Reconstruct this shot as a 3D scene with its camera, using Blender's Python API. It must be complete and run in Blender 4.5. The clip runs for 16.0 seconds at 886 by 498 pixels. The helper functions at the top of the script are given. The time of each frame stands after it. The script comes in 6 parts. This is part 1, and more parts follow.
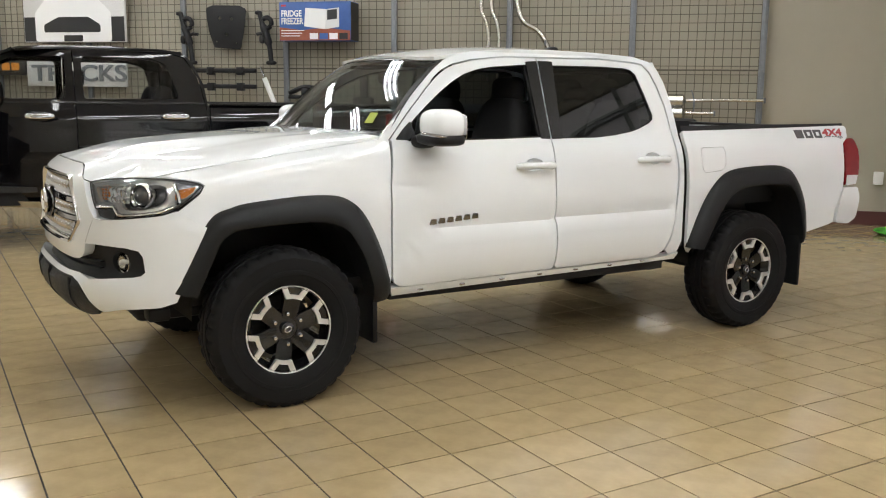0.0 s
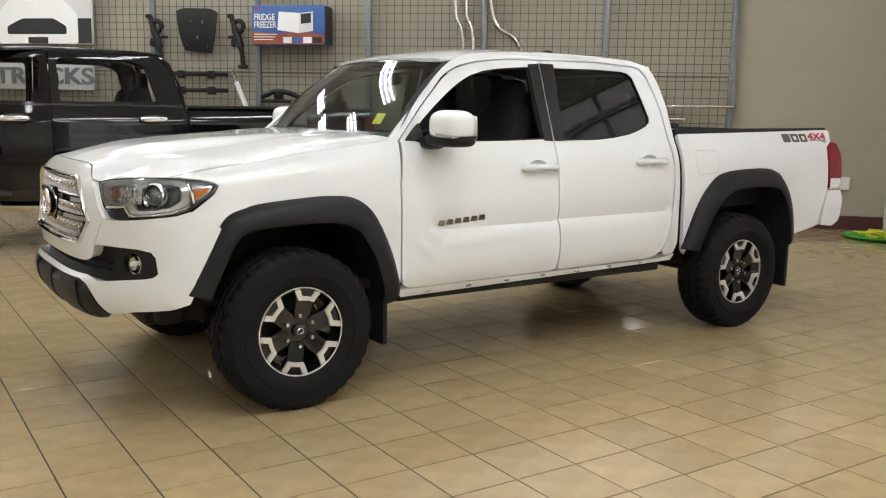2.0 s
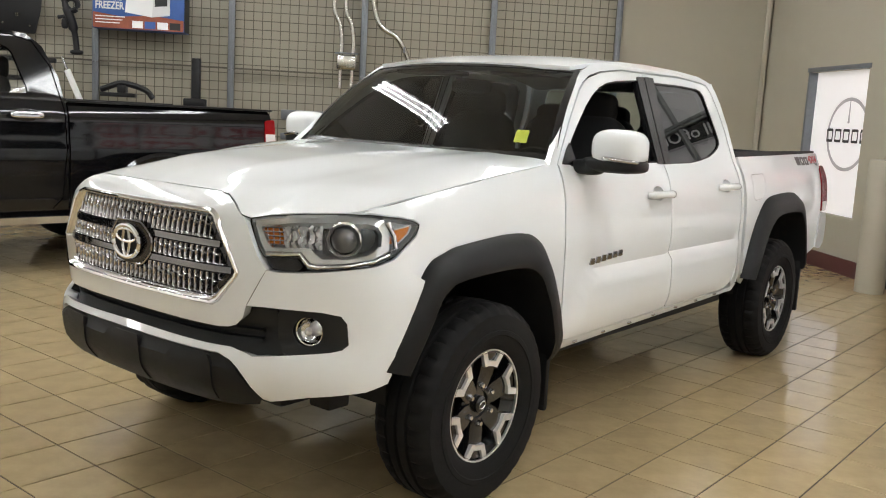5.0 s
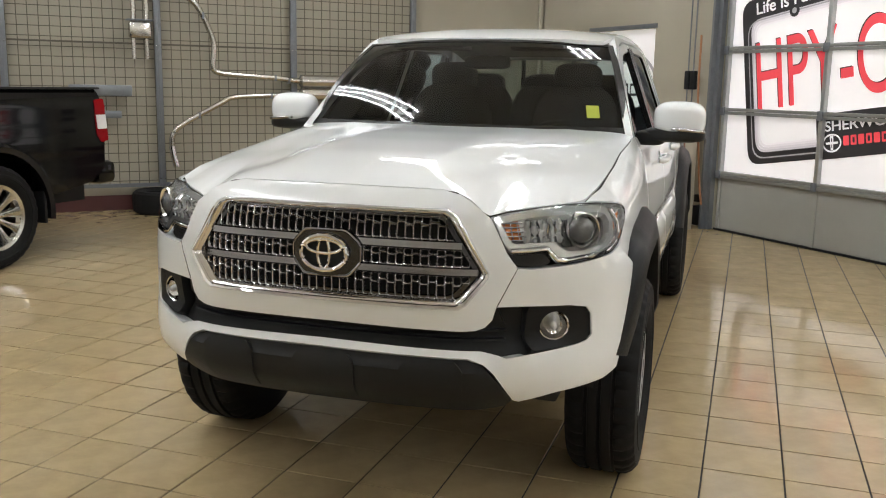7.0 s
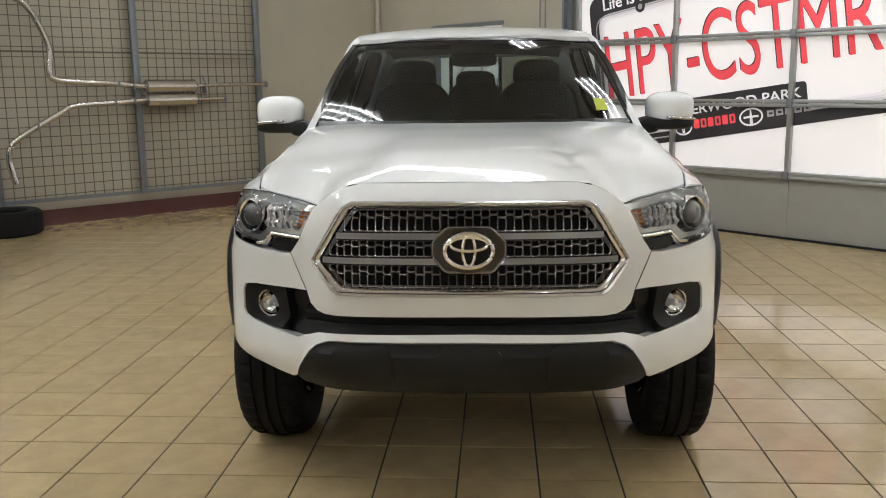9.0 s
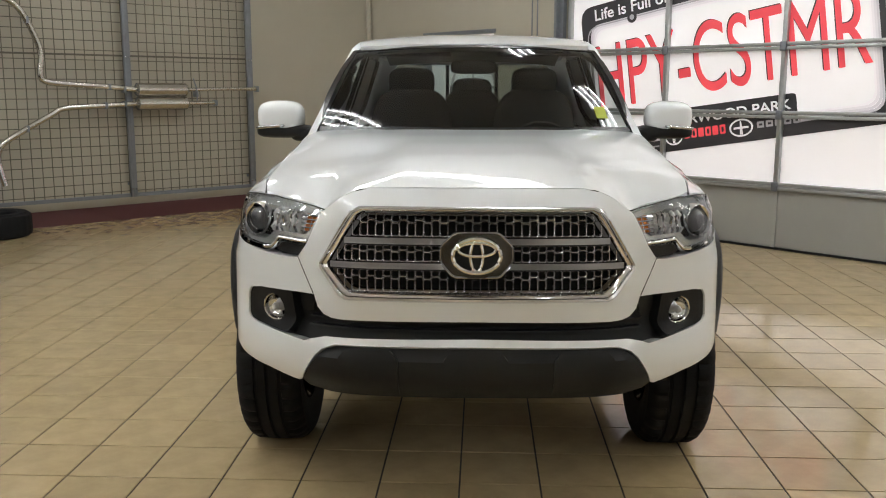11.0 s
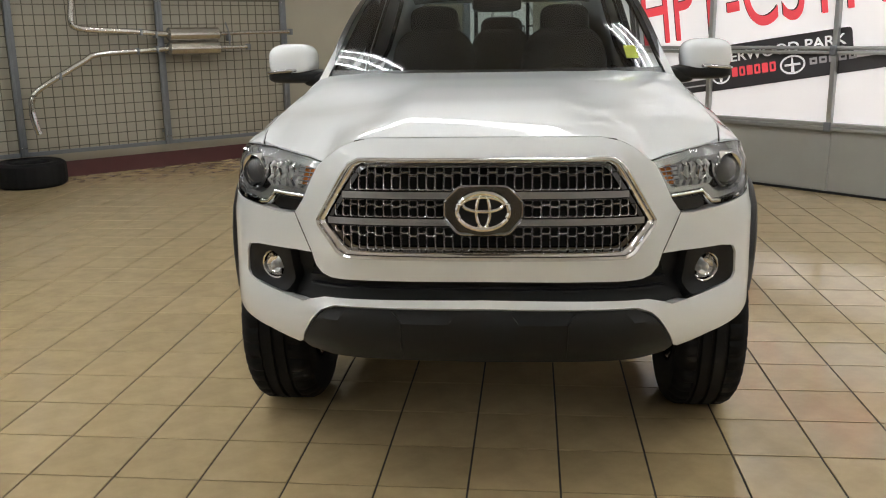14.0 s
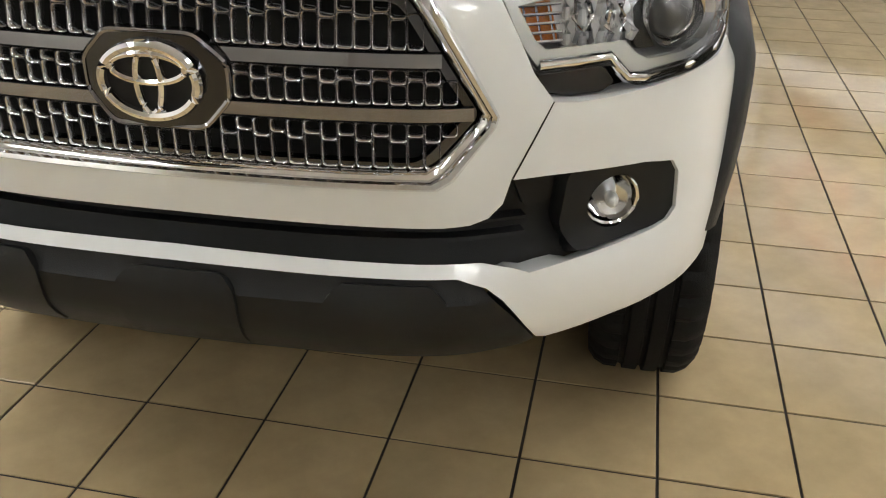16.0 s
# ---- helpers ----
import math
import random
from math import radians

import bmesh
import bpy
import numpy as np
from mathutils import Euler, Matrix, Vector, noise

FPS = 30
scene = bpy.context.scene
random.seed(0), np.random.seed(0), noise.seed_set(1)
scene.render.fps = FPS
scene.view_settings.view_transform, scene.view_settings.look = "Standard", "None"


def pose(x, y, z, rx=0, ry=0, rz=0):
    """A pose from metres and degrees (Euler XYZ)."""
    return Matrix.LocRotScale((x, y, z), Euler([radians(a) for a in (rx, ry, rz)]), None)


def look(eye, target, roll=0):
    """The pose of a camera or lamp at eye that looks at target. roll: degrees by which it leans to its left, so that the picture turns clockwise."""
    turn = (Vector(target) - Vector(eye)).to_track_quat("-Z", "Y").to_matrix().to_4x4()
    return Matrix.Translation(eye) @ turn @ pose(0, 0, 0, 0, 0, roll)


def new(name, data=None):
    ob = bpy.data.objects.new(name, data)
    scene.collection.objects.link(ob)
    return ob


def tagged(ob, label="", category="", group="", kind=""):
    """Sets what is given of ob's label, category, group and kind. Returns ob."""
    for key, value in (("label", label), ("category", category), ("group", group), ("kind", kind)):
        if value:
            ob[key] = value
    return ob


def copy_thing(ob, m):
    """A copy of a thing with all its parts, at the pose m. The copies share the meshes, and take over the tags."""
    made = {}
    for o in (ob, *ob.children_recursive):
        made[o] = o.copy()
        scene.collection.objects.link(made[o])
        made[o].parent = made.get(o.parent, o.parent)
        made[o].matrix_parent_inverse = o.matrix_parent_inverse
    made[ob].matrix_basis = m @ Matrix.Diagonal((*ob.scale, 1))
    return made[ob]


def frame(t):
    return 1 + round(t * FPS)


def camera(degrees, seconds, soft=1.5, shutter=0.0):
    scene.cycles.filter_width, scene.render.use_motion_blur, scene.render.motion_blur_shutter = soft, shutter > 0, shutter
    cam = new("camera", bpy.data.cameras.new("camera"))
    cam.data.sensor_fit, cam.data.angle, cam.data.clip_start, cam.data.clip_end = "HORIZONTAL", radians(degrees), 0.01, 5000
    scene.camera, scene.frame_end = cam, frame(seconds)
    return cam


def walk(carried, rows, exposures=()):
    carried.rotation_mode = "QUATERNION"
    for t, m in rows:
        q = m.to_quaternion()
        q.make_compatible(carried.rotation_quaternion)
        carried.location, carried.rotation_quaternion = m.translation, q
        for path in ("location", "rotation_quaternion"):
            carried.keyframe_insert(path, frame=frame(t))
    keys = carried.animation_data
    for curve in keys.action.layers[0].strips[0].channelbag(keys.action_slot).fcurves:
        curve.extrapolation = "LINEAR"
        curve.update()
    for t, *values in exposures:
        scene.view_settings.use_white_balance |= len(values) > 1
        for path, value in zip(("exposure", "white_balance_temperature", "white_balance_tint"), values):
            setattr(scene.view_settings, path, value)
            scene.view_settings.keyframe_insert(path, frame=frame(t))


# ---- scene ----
cam = camera(52.3, 16.0, soft=1.1)
PATH = [
    (0, (-1.505, -4.89, 1.484), (-0.499, -3.193, 1.154), 0.7),
    (0.5, (-1.512, -4.888, 1.487), (-0.512, -3.187, 1.161), 0.6),
    (1, (-1.723, -4.818, 1.451), (-0.653, -3.156, 1.152), 0.9),
    (1.5, (-1.766, -4.822, 1.451), (-0.685, -3.167, 1.146), 0.8),
    (2, (-1.745, -4.74, 1.449), (-0.651, -3.095, 1.136), 1.0),
    (2.5, (-1.707, -4.476, 1.461), (-0.592, -2.842, 1.163), 1.3),
    (3, (-1.855, -4.182, 1.453), (-0.682, -2.59, 1.158), 1.5),
    (3.5, (-2.12, -3.901, 1.468), (-0.894, -2.349, 1.171), 0.7),
    (3.7, (-2.186, -3.779, 1.449), (-0.934, -2.248, 1.157), 1.0),
    (5.8, (-3.12, -2.207, 1.456), (-1.403, -1.236, 1.125), 2.2),
    (6, (-3.258, -2.062, 1.478), (-1.506, -1.161, 1.134), 1.6),
    (6.5, (-3.418, -1.649, 1.47), (-1.596, -0.899, 1.129), 1.6),
    (7, (-3.47, -1.237, 1.486), (-1.601, -0.625, 1.127), 1.1),
    (7.5, (-3.626, -0.864, 1.488), (-1.698, -0.481, 1.118), -0.1),
    (8, (-3.664, -0.561, 1.468), (-1.715, -0.29, 1.106), -0.3),
    (8.5, (-3.654, -0.293, 1.487), (-1.698, -0.093, 1.12), -0.5),
    (9, (-3.757, -0.09, 1.482), (-1.792, 0.022, 1.121), -0.7),
    (11.5, (-3.782, -0.011, 1.478), (-1.813, 0.06, 1.137), 0.0),
    (12, (-3.788, -0.019, 1.478), (-1.817, 0.051, 1.146), -0.2),
    (12.5, (-3.793, -0.029, 1.48), (-1.822, 0.042, 1.146), -0.0),
    (13, (-3.809, -0.028, 1.482), (-1.84, 0.04, 1.138), 0.0),
    (13.5, (-3.754, -0.03, 1.474), (-1.792, 0.06, 1.094), -0.4),
    (14, (-3.56, -0.14, 1.478), (-1.625, 0.044, 1.009), -0.9),
    (14.5, (-3.348, -0.289, 1.455), (-1.442, -0.038, 0.903), -0.7),
    (15, (-2.987, -0.412, 1.415), (-1.1, -0.161, 0.804), 0.2),
    (15.5, (-2.568, -0.597, 1.397), (-0.728, -0.305, 0.668), 0.0),
    (16, (-2.13, -0.708, 1.37), (-0.396, -0.355, 0.438), 0.7),
]
walk(cam, [(t, look(eye, target, roll)) for t, eye, target, roll in PATH], [(0, 0.25), (3.5, 0.25), (6.0, 0.22), (7.0, 0.16), (8.0, 0.04), (13.0, 0.0), (15.4, 0.02), (16.0, 0.36)])

# ---- light ----
world = bpy.data.worlds.new("world")
scene.world = world
world.use_nodes = True
world.node_tree.nodes["Background"].inputs[0].default_value = (0.8, 0.85, 0.9, 1)
world.node_tree.nodes["Background"].inputs[1].default_value = 0.02
TUBE = 24.2
FILM = 0.27

# ---- materials ----
def mat(name, col, rough=0.5, metal=0.0, var=0.0, scale=6.0, bump=0.0, bscale=60.0, coat=0.0, spec=0.5, rand=0.0, emit=0.0, col2=None, rvar=0.0):
    m = bpy.data.materials.new(name)
    m.use_nodes = True
    nt = m.node_tree
    b = nt.nodes["Principled BSDF"]
    b.inputs["Roughness"].default_value = rough
    b.inputs["Metallic"].default_value = metal
    b.inputs["Specular IOR Level"].default_value = spec
    b.inputs["Coat Weight"].default_value = coat
    b.inputs["Coat Roughness"].default_value = 0.03
    c = tuple(col) + (1,)
    b.inputs["Base Color"].default_value = c
    tc = nt.nodes.new("ShaderNodeTexCoord")
    if var or rand or rvar:
        n = nt.nodes.new("ShaderNodeTexNoise")
        n.inputs["Scale"].default_value = scale
        n.inputs["Detail"].default_value = 8
        n.inputs["Roughness"].default_value = 0.62
        nt.links.new(tc.outputs["Object"], n.inputs["Vector"])
        mix = nt.nodes.new("ShaderNodeMix")
        mix.data_type = "RGBA"
        dark = col2 or tuple(v * (1 - var) for v in col)
        mix.inputs[6].default_value = tuple(dark) + (1,)
        mix.inputs[7].default_value = tuple(min(1, v * (1 + var * 0.6)) for v in col) + (1,)
        nt.links.new(n.outputs["Fac"], mix.inputs[0])
        out = mix.outputs[2]
        if rand:
            oi = nt.nodes.new("ShaderNodeObjectInfo")
            hs = nt.nodes.new("ShaderNodeHueSaturation")
            mr = nt.nodes.new("ShaderNodeMapRange")
            mr.inputs["To Min"].default_value, mr.inputs["To Max"].default_value = 1 - rand, 1 + rand
            nt.links.new(oi.outputs["Random"], mr.inputs["Value"])
            nt.links.new(mr.outputs["Result"], hs.inputs["Value"])
            nt.links.new(out, hs.inputs["Color"])
            out = hs.outputs["Color"]
        nt.links.new(out, b.inputs["Base Color"])
        if rvar:
            mr2 = nt.nodes.new("ShaderNodeMapRange")
            mr2.inputs["To Min"].default_value, mr2.inputs["To Max"].default_value = max(0.02, rough - rvar), rough + rvar
            nt.links.new(n.outputs["Fac"], mr2.inputs["Value"])
            nt.links.new(mr2.outputs["Result"], b.inputs["Roughness"])
    if bump:
        n2 = nt.nodes.new("ShaderNodeTexNoise")
        n2.inputs["Scale"].default_value = bscale
        n2.inputs["Detail"].default_value = 5
        nt.links.new(tc.outputs["Object"], n2.inputs["Vector"])
        bp = nt.nodes.new("ShaderNodeBump")
        bp.inputs["Strength"].default_value = bump
        bp.inputs["Distance"].default_value = 0.01
        nt.links.new(n2.outputs["Fac"], bp.inputs["Height"])
        nt.links.new(bp.outputs["Normal"], b.inputs["Normal"])
    if emit:
        b.inputs["Emission Color"].default_value = c
        b.inputs["Emission Strength"].default_value = emit
    return m


def glass(name, tint, ior=1.5, rough=0.0):
    m = bpy.data.materials.new(name)
    m.use_nodes = True
    nt = m.node_tree
    nt.nodes.remove(nt.nodes["Principled BSDF"])
    tr, gl, mx, fr = (nt.nodes.new("ShaderNode" + k) for k in ("BsdfTransparent", "BsdfGlossy", "MixShader", "Fresnel"))
    tr.inputs[0].default_value = tuple(tint) + (1,)
    gl.inputs["Roughness"].default_value = rough
    fr.inputs[0].default_value = ior
    nt.links.new(fr.outputs[0], mx.inputs[0])
    nt.links.new(tr.outputs[0], mx.inputs[1])
    nt.links.new(gl.outputs[0], mx.inputs[2])
    nt.links.new(mx.outputs[0], nt.nodes["Material Output"].inputs[0])
    return m


WHITE = mat("white_paint", (0.81, 0.84, 0.865), 0.38, coat=1.0, var=0.015, scale=3, spec=0.3)
BLACKPAINT = mat("black_paint", (0.004, 0.004, 0.005), 0.06, spec=0.5)
PLASTIC = mat("black_plastic", (0.010, 0.0105, 0.0115), 0.5, spec=0.28, var=0.15, scale=14, bump=0.12, bscale=500)
TRIM = mat("gloss_black_trim", (0.012, 0.012, 0.013), 0.25)
DARK = mat("dark_cavity", (0.008, 0.008, 0.008), 0.8)
UNDER = mat("underbody", (0.008, 0.008, 0.008), 0.7, var=0.4, scale=9)
RUBBER = mat("rubber", (0.008, 0.008, 0.0085), 0.72, spec=0.22, var=0.25, scale=20, bump=0.2, bscale=260)
CHROME = mat("chrome", (0.80, 0.80, 0.82), 0.04, 1.0)
SATIN = mat("satin_chrome", (0.55, 0.55, 0.57), 0.2, 1.0)
GRILLE = mat("smoked_chrome", (0.32, 0.32, 0.34), 0.07, 0.97)
MACHINED = mat("machined_alloy", (0.80, 0.80, 0.80), 0.32, 0.65, var=0.06, scale=40)
RIMDARK = mat("dark_alloy", (0.008, 0.008, 0.009), 0.12, 0.1, coat=0.6)
REFLECT = mat("lamp_reflector", (0.95, 0.955, 0.96), 0.2, 0.2, var=0.12, scale=40, bump=0.25, bscale=45)
LAMPGREY = mat("lamp_housing", (0.26, 0.26, 0.27), 0.18, 0.3)
LAMPCHROME = mat("lamp_trim_chrome", (0.92, 0.925, 0.93), 0.09, 0.7)
PROJ = mat("projector_glass", (0.11, 0.113, 0.118), 0.06, spec=0.8, coat=1.0)
LATTICE = mat("lattice_chrome", (0.63, 0.63, 0.655), 0.07, 0.95)
SMOKED = mat("dark_chrome", (0.09, 0.09, 0.095), 0.08, 0.95)
CHARCOAL = mat("charcoal_plastic", (0.011, 0.0115, 0.0125), 0.48, spec=0.3, var=0.15, scale=14, bump=0.15, bscale=420)
AMBER = mat("amber_reflector", (0.75, 0.22, 0.03), 0.25, var=0.25, scale=60)
RED = mat("red_lens", (0.22, 0.003, 0.006), 0.2, spec=0.2)
CLOTH = mat("seat_cloth", (0.014, 0.014, 0.016), 0.85, var=0.2, scale=60, bump=0.2, bscale=300)
HEADLINE = mat("headliner_cloth", (0.20, 0.20, 0.195), 0.9, var=0.1, scale=30)
CABIN = mat("cabin_plastic", (0.013, 0.013, 0.014), 0.6)
GLASS = glass("windscreen_glass", (0.46, 0.52, 0.505), 1.62)
CLEAR = glass("clear_glass", (0.84, 0.86, 0.86))
SIDEGLASS = glass("front_side_glass", (0.60, 0.66, 0.64))
TINT = glass("privacy_glass", (0.06, 0.065, 0.065))
LENS = glass("lamp_lens", (0.92, 0.93, 0.94), 1.4)
YELLOW = mat("yellow_paper", (0.40, 0.46, 0.05), 0.6, var=0.1, scale=30)
INK = mat("black_ink", (0.012, 0.012, 0.013), 0.4)
DECALRED = mat("red_decal", (0.45, 0.02, 0.03), 0.35)
DECALGREY = mat("grey_decal", (0.07, 0.07, 0.078), 0.35)
TILE = mat("cream_tile", (0.458, 0.348, 0.194), 0.10, var=0.38, scale=7, bump=0.03, bscale=18, rand=0.075, rvar=0.05, spec=0.6)
GROUT = mat("grout", (0.018, 0.013, 0.009), 0.8, var=0.3, scale=20)
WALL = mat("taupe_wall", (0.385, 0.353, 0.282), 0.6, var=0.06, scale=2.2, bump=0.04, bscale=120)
# for the unseen walls: kept pale so they bounce light onto the nose
BOUNCEWALL = mat("bounce_wall", (0.66, 0.64, 0.59), 0.6, var=0.08, scale=2.0)
CEIL = mat("ceiling_paint", (0.80, 0.79, 0.77), 0.8, var=0.05)
MAROON = mat("maroon_base", (0.085, 0.025, 0.025), 0.5, var=0.15)
STEEL = mat("grey_steel", (0.20, 0.215, 0.235), 0.45, 0.5, var=0.2, scale=18)
WIRE = mat("wire", (0.12, 0.107, 0.08), 0.5, 0.4)
STAINLESS = mat("stainless", (0.62, 0.60, 0.56), 0.25, 1.0, var=0.2, scale=12)
DOORGREY = mat("door_grey", (0.30, 0.295, 0.27), 0.5, var=0.08, scale=5, bump=0.03, bscale=200)
ALU = mat("aluminium", (0.42, 0.43, 0.42), 0.4, 0.7, var=0.12, scale=14)
FILMW = mat("white_film", (0.93, 0.90, 0.91), 0.5, emit=FILM, var=0.03, scale=1.5)
FILMK = mat("black_film", (0.03, 0.027, 0.03), 0.45)
FILMR = mat("red_film", (0.80, 0.07, 0.09), 0.45, emit=0.22)
SHADE1, SHADE2, SHADE3, SHADE4, SHADE5 = (mat("lilac_film", (0.93 - 0.40 * k, 0.90 - 0.40 * k, 0.91 - 0.38 * k), 0.5, emit=FILM) for k in (1.0, .78, .57, .36, .17))
FILMG = mat("grey_film", (0.35, 0.34, 0.35), 0.5, emit=0.25)
GREEN = mat("green_plastic", (0.06, 0.42, 0.03), 0.35)
LIME = mat("yellow_rope", (0.7, 0.62, 0.05), 0.6)
CORD = mat("orange_hose", (0.42, 0.19, 0.09), 0.5)
TUBEM = mat("tube", (0.96, 0.98, 0.985), 0.5, emit=TUBE)
FIXT = mat("fixture", (0.7, 0.7, 0.7), 0.5)
BOXBLUE = mat("box_blue", (0.04, 0.11, 0.36), 0.5, var=0.3, scale=9)
BOXRED = mat("box_rust", (0.28, 0.07, 0.035), 0.5, var=0.4, scale=18)
PAPER = mat("white_print", (0.84, 0.84, 0.84), 0.5)
CHECKER = mat("diamond_plate", (0.72, 0.72, 0.72), 0.35, 0.3, var=0.15, scale=60, bump=0.6, bscale=110)
IRON = mat("black_iron", (0.010, 0.010, 0.011), 0.45, var=0.3, scale=25, spec=0.3)
ORANGE = mat("orange_print", (0.75, 0.28, 0.03), 0.5)


# ---- mesh tools ----
from mathutils.geometry import delaunay_2d_cdt


def part(name, bm, material, parent=None, label="", angle=38, m=None, kind=""):
    me = bpy.data.meshes.new(name)
    bm.to_mesh(me)
    bm.free()
    me.materials.append(material)
    me.polygons.foreach_set("use_smooth", [True] * len(me.polygons))
    me.set_sharp_from_angle(angle=radians(angle))
    ob = new(name, me)
    ob.parent = parent
    if m is not None:
        ob.matrix_world = m
    tagged(ob, label=label, kind=kind)
    return ob


def thing(name, label, category, m=None, group="", kind=""):
    ob = new(name)
    ob.empty_display_size = 0.1
    if m is not None:
        ob.matrix_world = m
    return tagged(ob, label, category, group, kind)


def box(bm, x0, x1, y0, y1, z0, z1, bev=0.0):
    g = bmesh.ops.create_cube(bm, size=1)
    bmesh.ops.scale(bm, verts=g["verts"], vec=(abs(x1 - x0), abs(y1 - y0), abs(z1 - z0)))
    bmesh.ops.translate(bm, verts=g["verts"], vec=((x0 + x1) / 2, (y0 + y1) / 2, (z0 + z1) / 2))
    if bev:
        es = list({e for v in g["verts"] for e in v.link_edges})
        bmesh.ops.bevel(bm, geom=es, offset=bev, segments=2, affect="EDGES", profile=0.5)
    return bm


def boxes(*specs, bev=0.0):
    bm = bmesh.new()
    for s in specs:
        box(bm, *s, bev=bev)
    return bm


def lathe(profile, n=48, closed=False, mod=None):
    """Revolves (r, h) round the Y axis."""
    bm = bmesh.new()
    rings = []
    for k in range(n):
        a = 2 * math.pi * k / n
        ring = []
        for i, (r, h) in enumerate(profile):
            if mod:
                r = mod(r, h, i, k)
            ring.append(bm.verts.new((r * math.cos(a), h, r * math.sin(a))))
        rings.append(ring)
    m = len(profile)
    for k in range(n):
        a, b = rings[k], rings[(k + 1) % n]
        for i in range(m if closed else m - 1):
            j = (i + 1) % m
            try:
                bm.faces.new((a[i], b[i], b[j], a[j]))
            except ValueError:
                pass
    bmesh.ops.remove_doubles(bm, verts=bm.verts, dist=1e-5)
    bmesh.ops.recalc_face_normals(bm, faces=bm.faces)
    return bm


def curve3(pts, n=6):
    P = [Vector(p) for p in pts]
    P = [P[0] * 2 - P[1]] + P + [P[-1] * 2 - P[-2]]
    out = []
    for i in range(1, len(P) - 2):
        a, b, c, d = P[i - 1:i + 3]
        for k in range(n):
            t = k / n
            out.append(0.5 * ((2 * b) + (c - a) * t + (2 * a - 5 * b + 4 * c - d) * t * t + (3 * b - a - 3 * c + d) * t ** 3))
    return out + [P[-2]]


def tube(bm, pts, r, n=10, closed=False, cap=True):
    pts = [Vector(p) for p in pts]
    rings = []
    for i, p in enumerate(pts):
        if closed:
            d = pts[(i + 1) % len(pts)] - pts[i - 1]
        else:
            d = pts[min(i + 1, len(pts) - 1)] - pts[max(i - 1, 0)]
        d.normalize()
        ref = Vector((0, 0, 1)) if abs(d.z) < 0.9 else Vector((1, 0, 0))
        u = d.cross(ref).normalized()
        v = d.cross(u)
        rr = r[i] if isinstance(r, (list, tuple)) else r
        rings.append([bm.verts.new(p + rr * (math.cos(2 * math.pi * k / n) * u + math.sin(2 * math.pi * k / n) * v)) for k in range(n)])
    cnt = len(rings)
    for i in range(cnt if closed else cnt - 1):
        a, b = rings[i], rings[(i + 1) % cnt]
        for k in range(n):
            bm.faces.new((a[k], a[(k + 1) % n], b[(k + 1) % n], b[k]))
    if cap and not closed:
        bm.faces.new(rings[0][::-1])
        bm.faces.new(rings[-1])
    bmesh.ops.recalc_face_normals(bm, faces=bm.faces)
    return bm


def blob(cx, cy, cz, ax, ay, az, e1=0.6, e2=0.6, nu=28, nv=18):
    """A rounded block (superellipsoid)."""
    bm = bmesh.new()
    bmesh.ops.create_uvsphere(bm, u_segments=nu, v_segments=nv, radius=1)
    f = lambda v, e: math.copysign(abs(v) ** e, v)
    for v in bm.verts:
        x, y, z = v.co
        h = math.hypot(x, y)
        if h > 1e-6:
            k = f(h, e1) / h
            ca, sa = x / h, y / h
            x, y = f(h, e1) * f(ca, e2), f(h, e1) * f(sa, e2)
        v.co = (cx + ax * x, cy + ay * y, cz + az * f(z, e1))
    return bm


def fillet(poly, r=0.02, n=3):
    out = []
    L = len(poly)
    for i in range(L):
        a, b, c = Vector(poly[i - 1]), Vector(poly[i]), Vector(poly[(i + 1) % L])
        d1, d2 = (a - b), (c - b)
        l1, l2 = d1.length, d2.length
        k = min(r, l1 * 0.45, l2 * 0.45)
        p, q = b + d1 * (k / max(l1, 1e-9)), b + d2 * (k / max(l2, 1e-9))
        for j in range(n + 1):
            t = j / n
            out.append(tuple(p * (1 - t) ** 2 + b * 2 * t * (1 - t) + q * t * t))
    return out


def densify(poly, step):
    out = []
    for i in range(len(poly)):
        a, b = Vector(poly[i]), Vector(poly[(i + 1) % len(poly)])
        k = max(1, math.ceil((b - a).length / step))
        out += [tuple(a.lerp(b, j / k)) for j in range(k)]
    return out


def inside(P, poly):
    q = np.array(poly)
    x, y = P[:, 0][:, None], P[:, 1][:, None]
    x1, y1 = q[:, 0], q[:, 1]
    x2, y2 = np.roll(x1, -1), np.roll(y1, -1)
    with np.errstate(divide="ignore", invalid="ignore"):
        c = ((y1 > y) != (y2 > y)) & (x < (x2 - x1) * (y - y1) / (y2 - y1) + x1)
    return c.sum(1) % 2 == 1


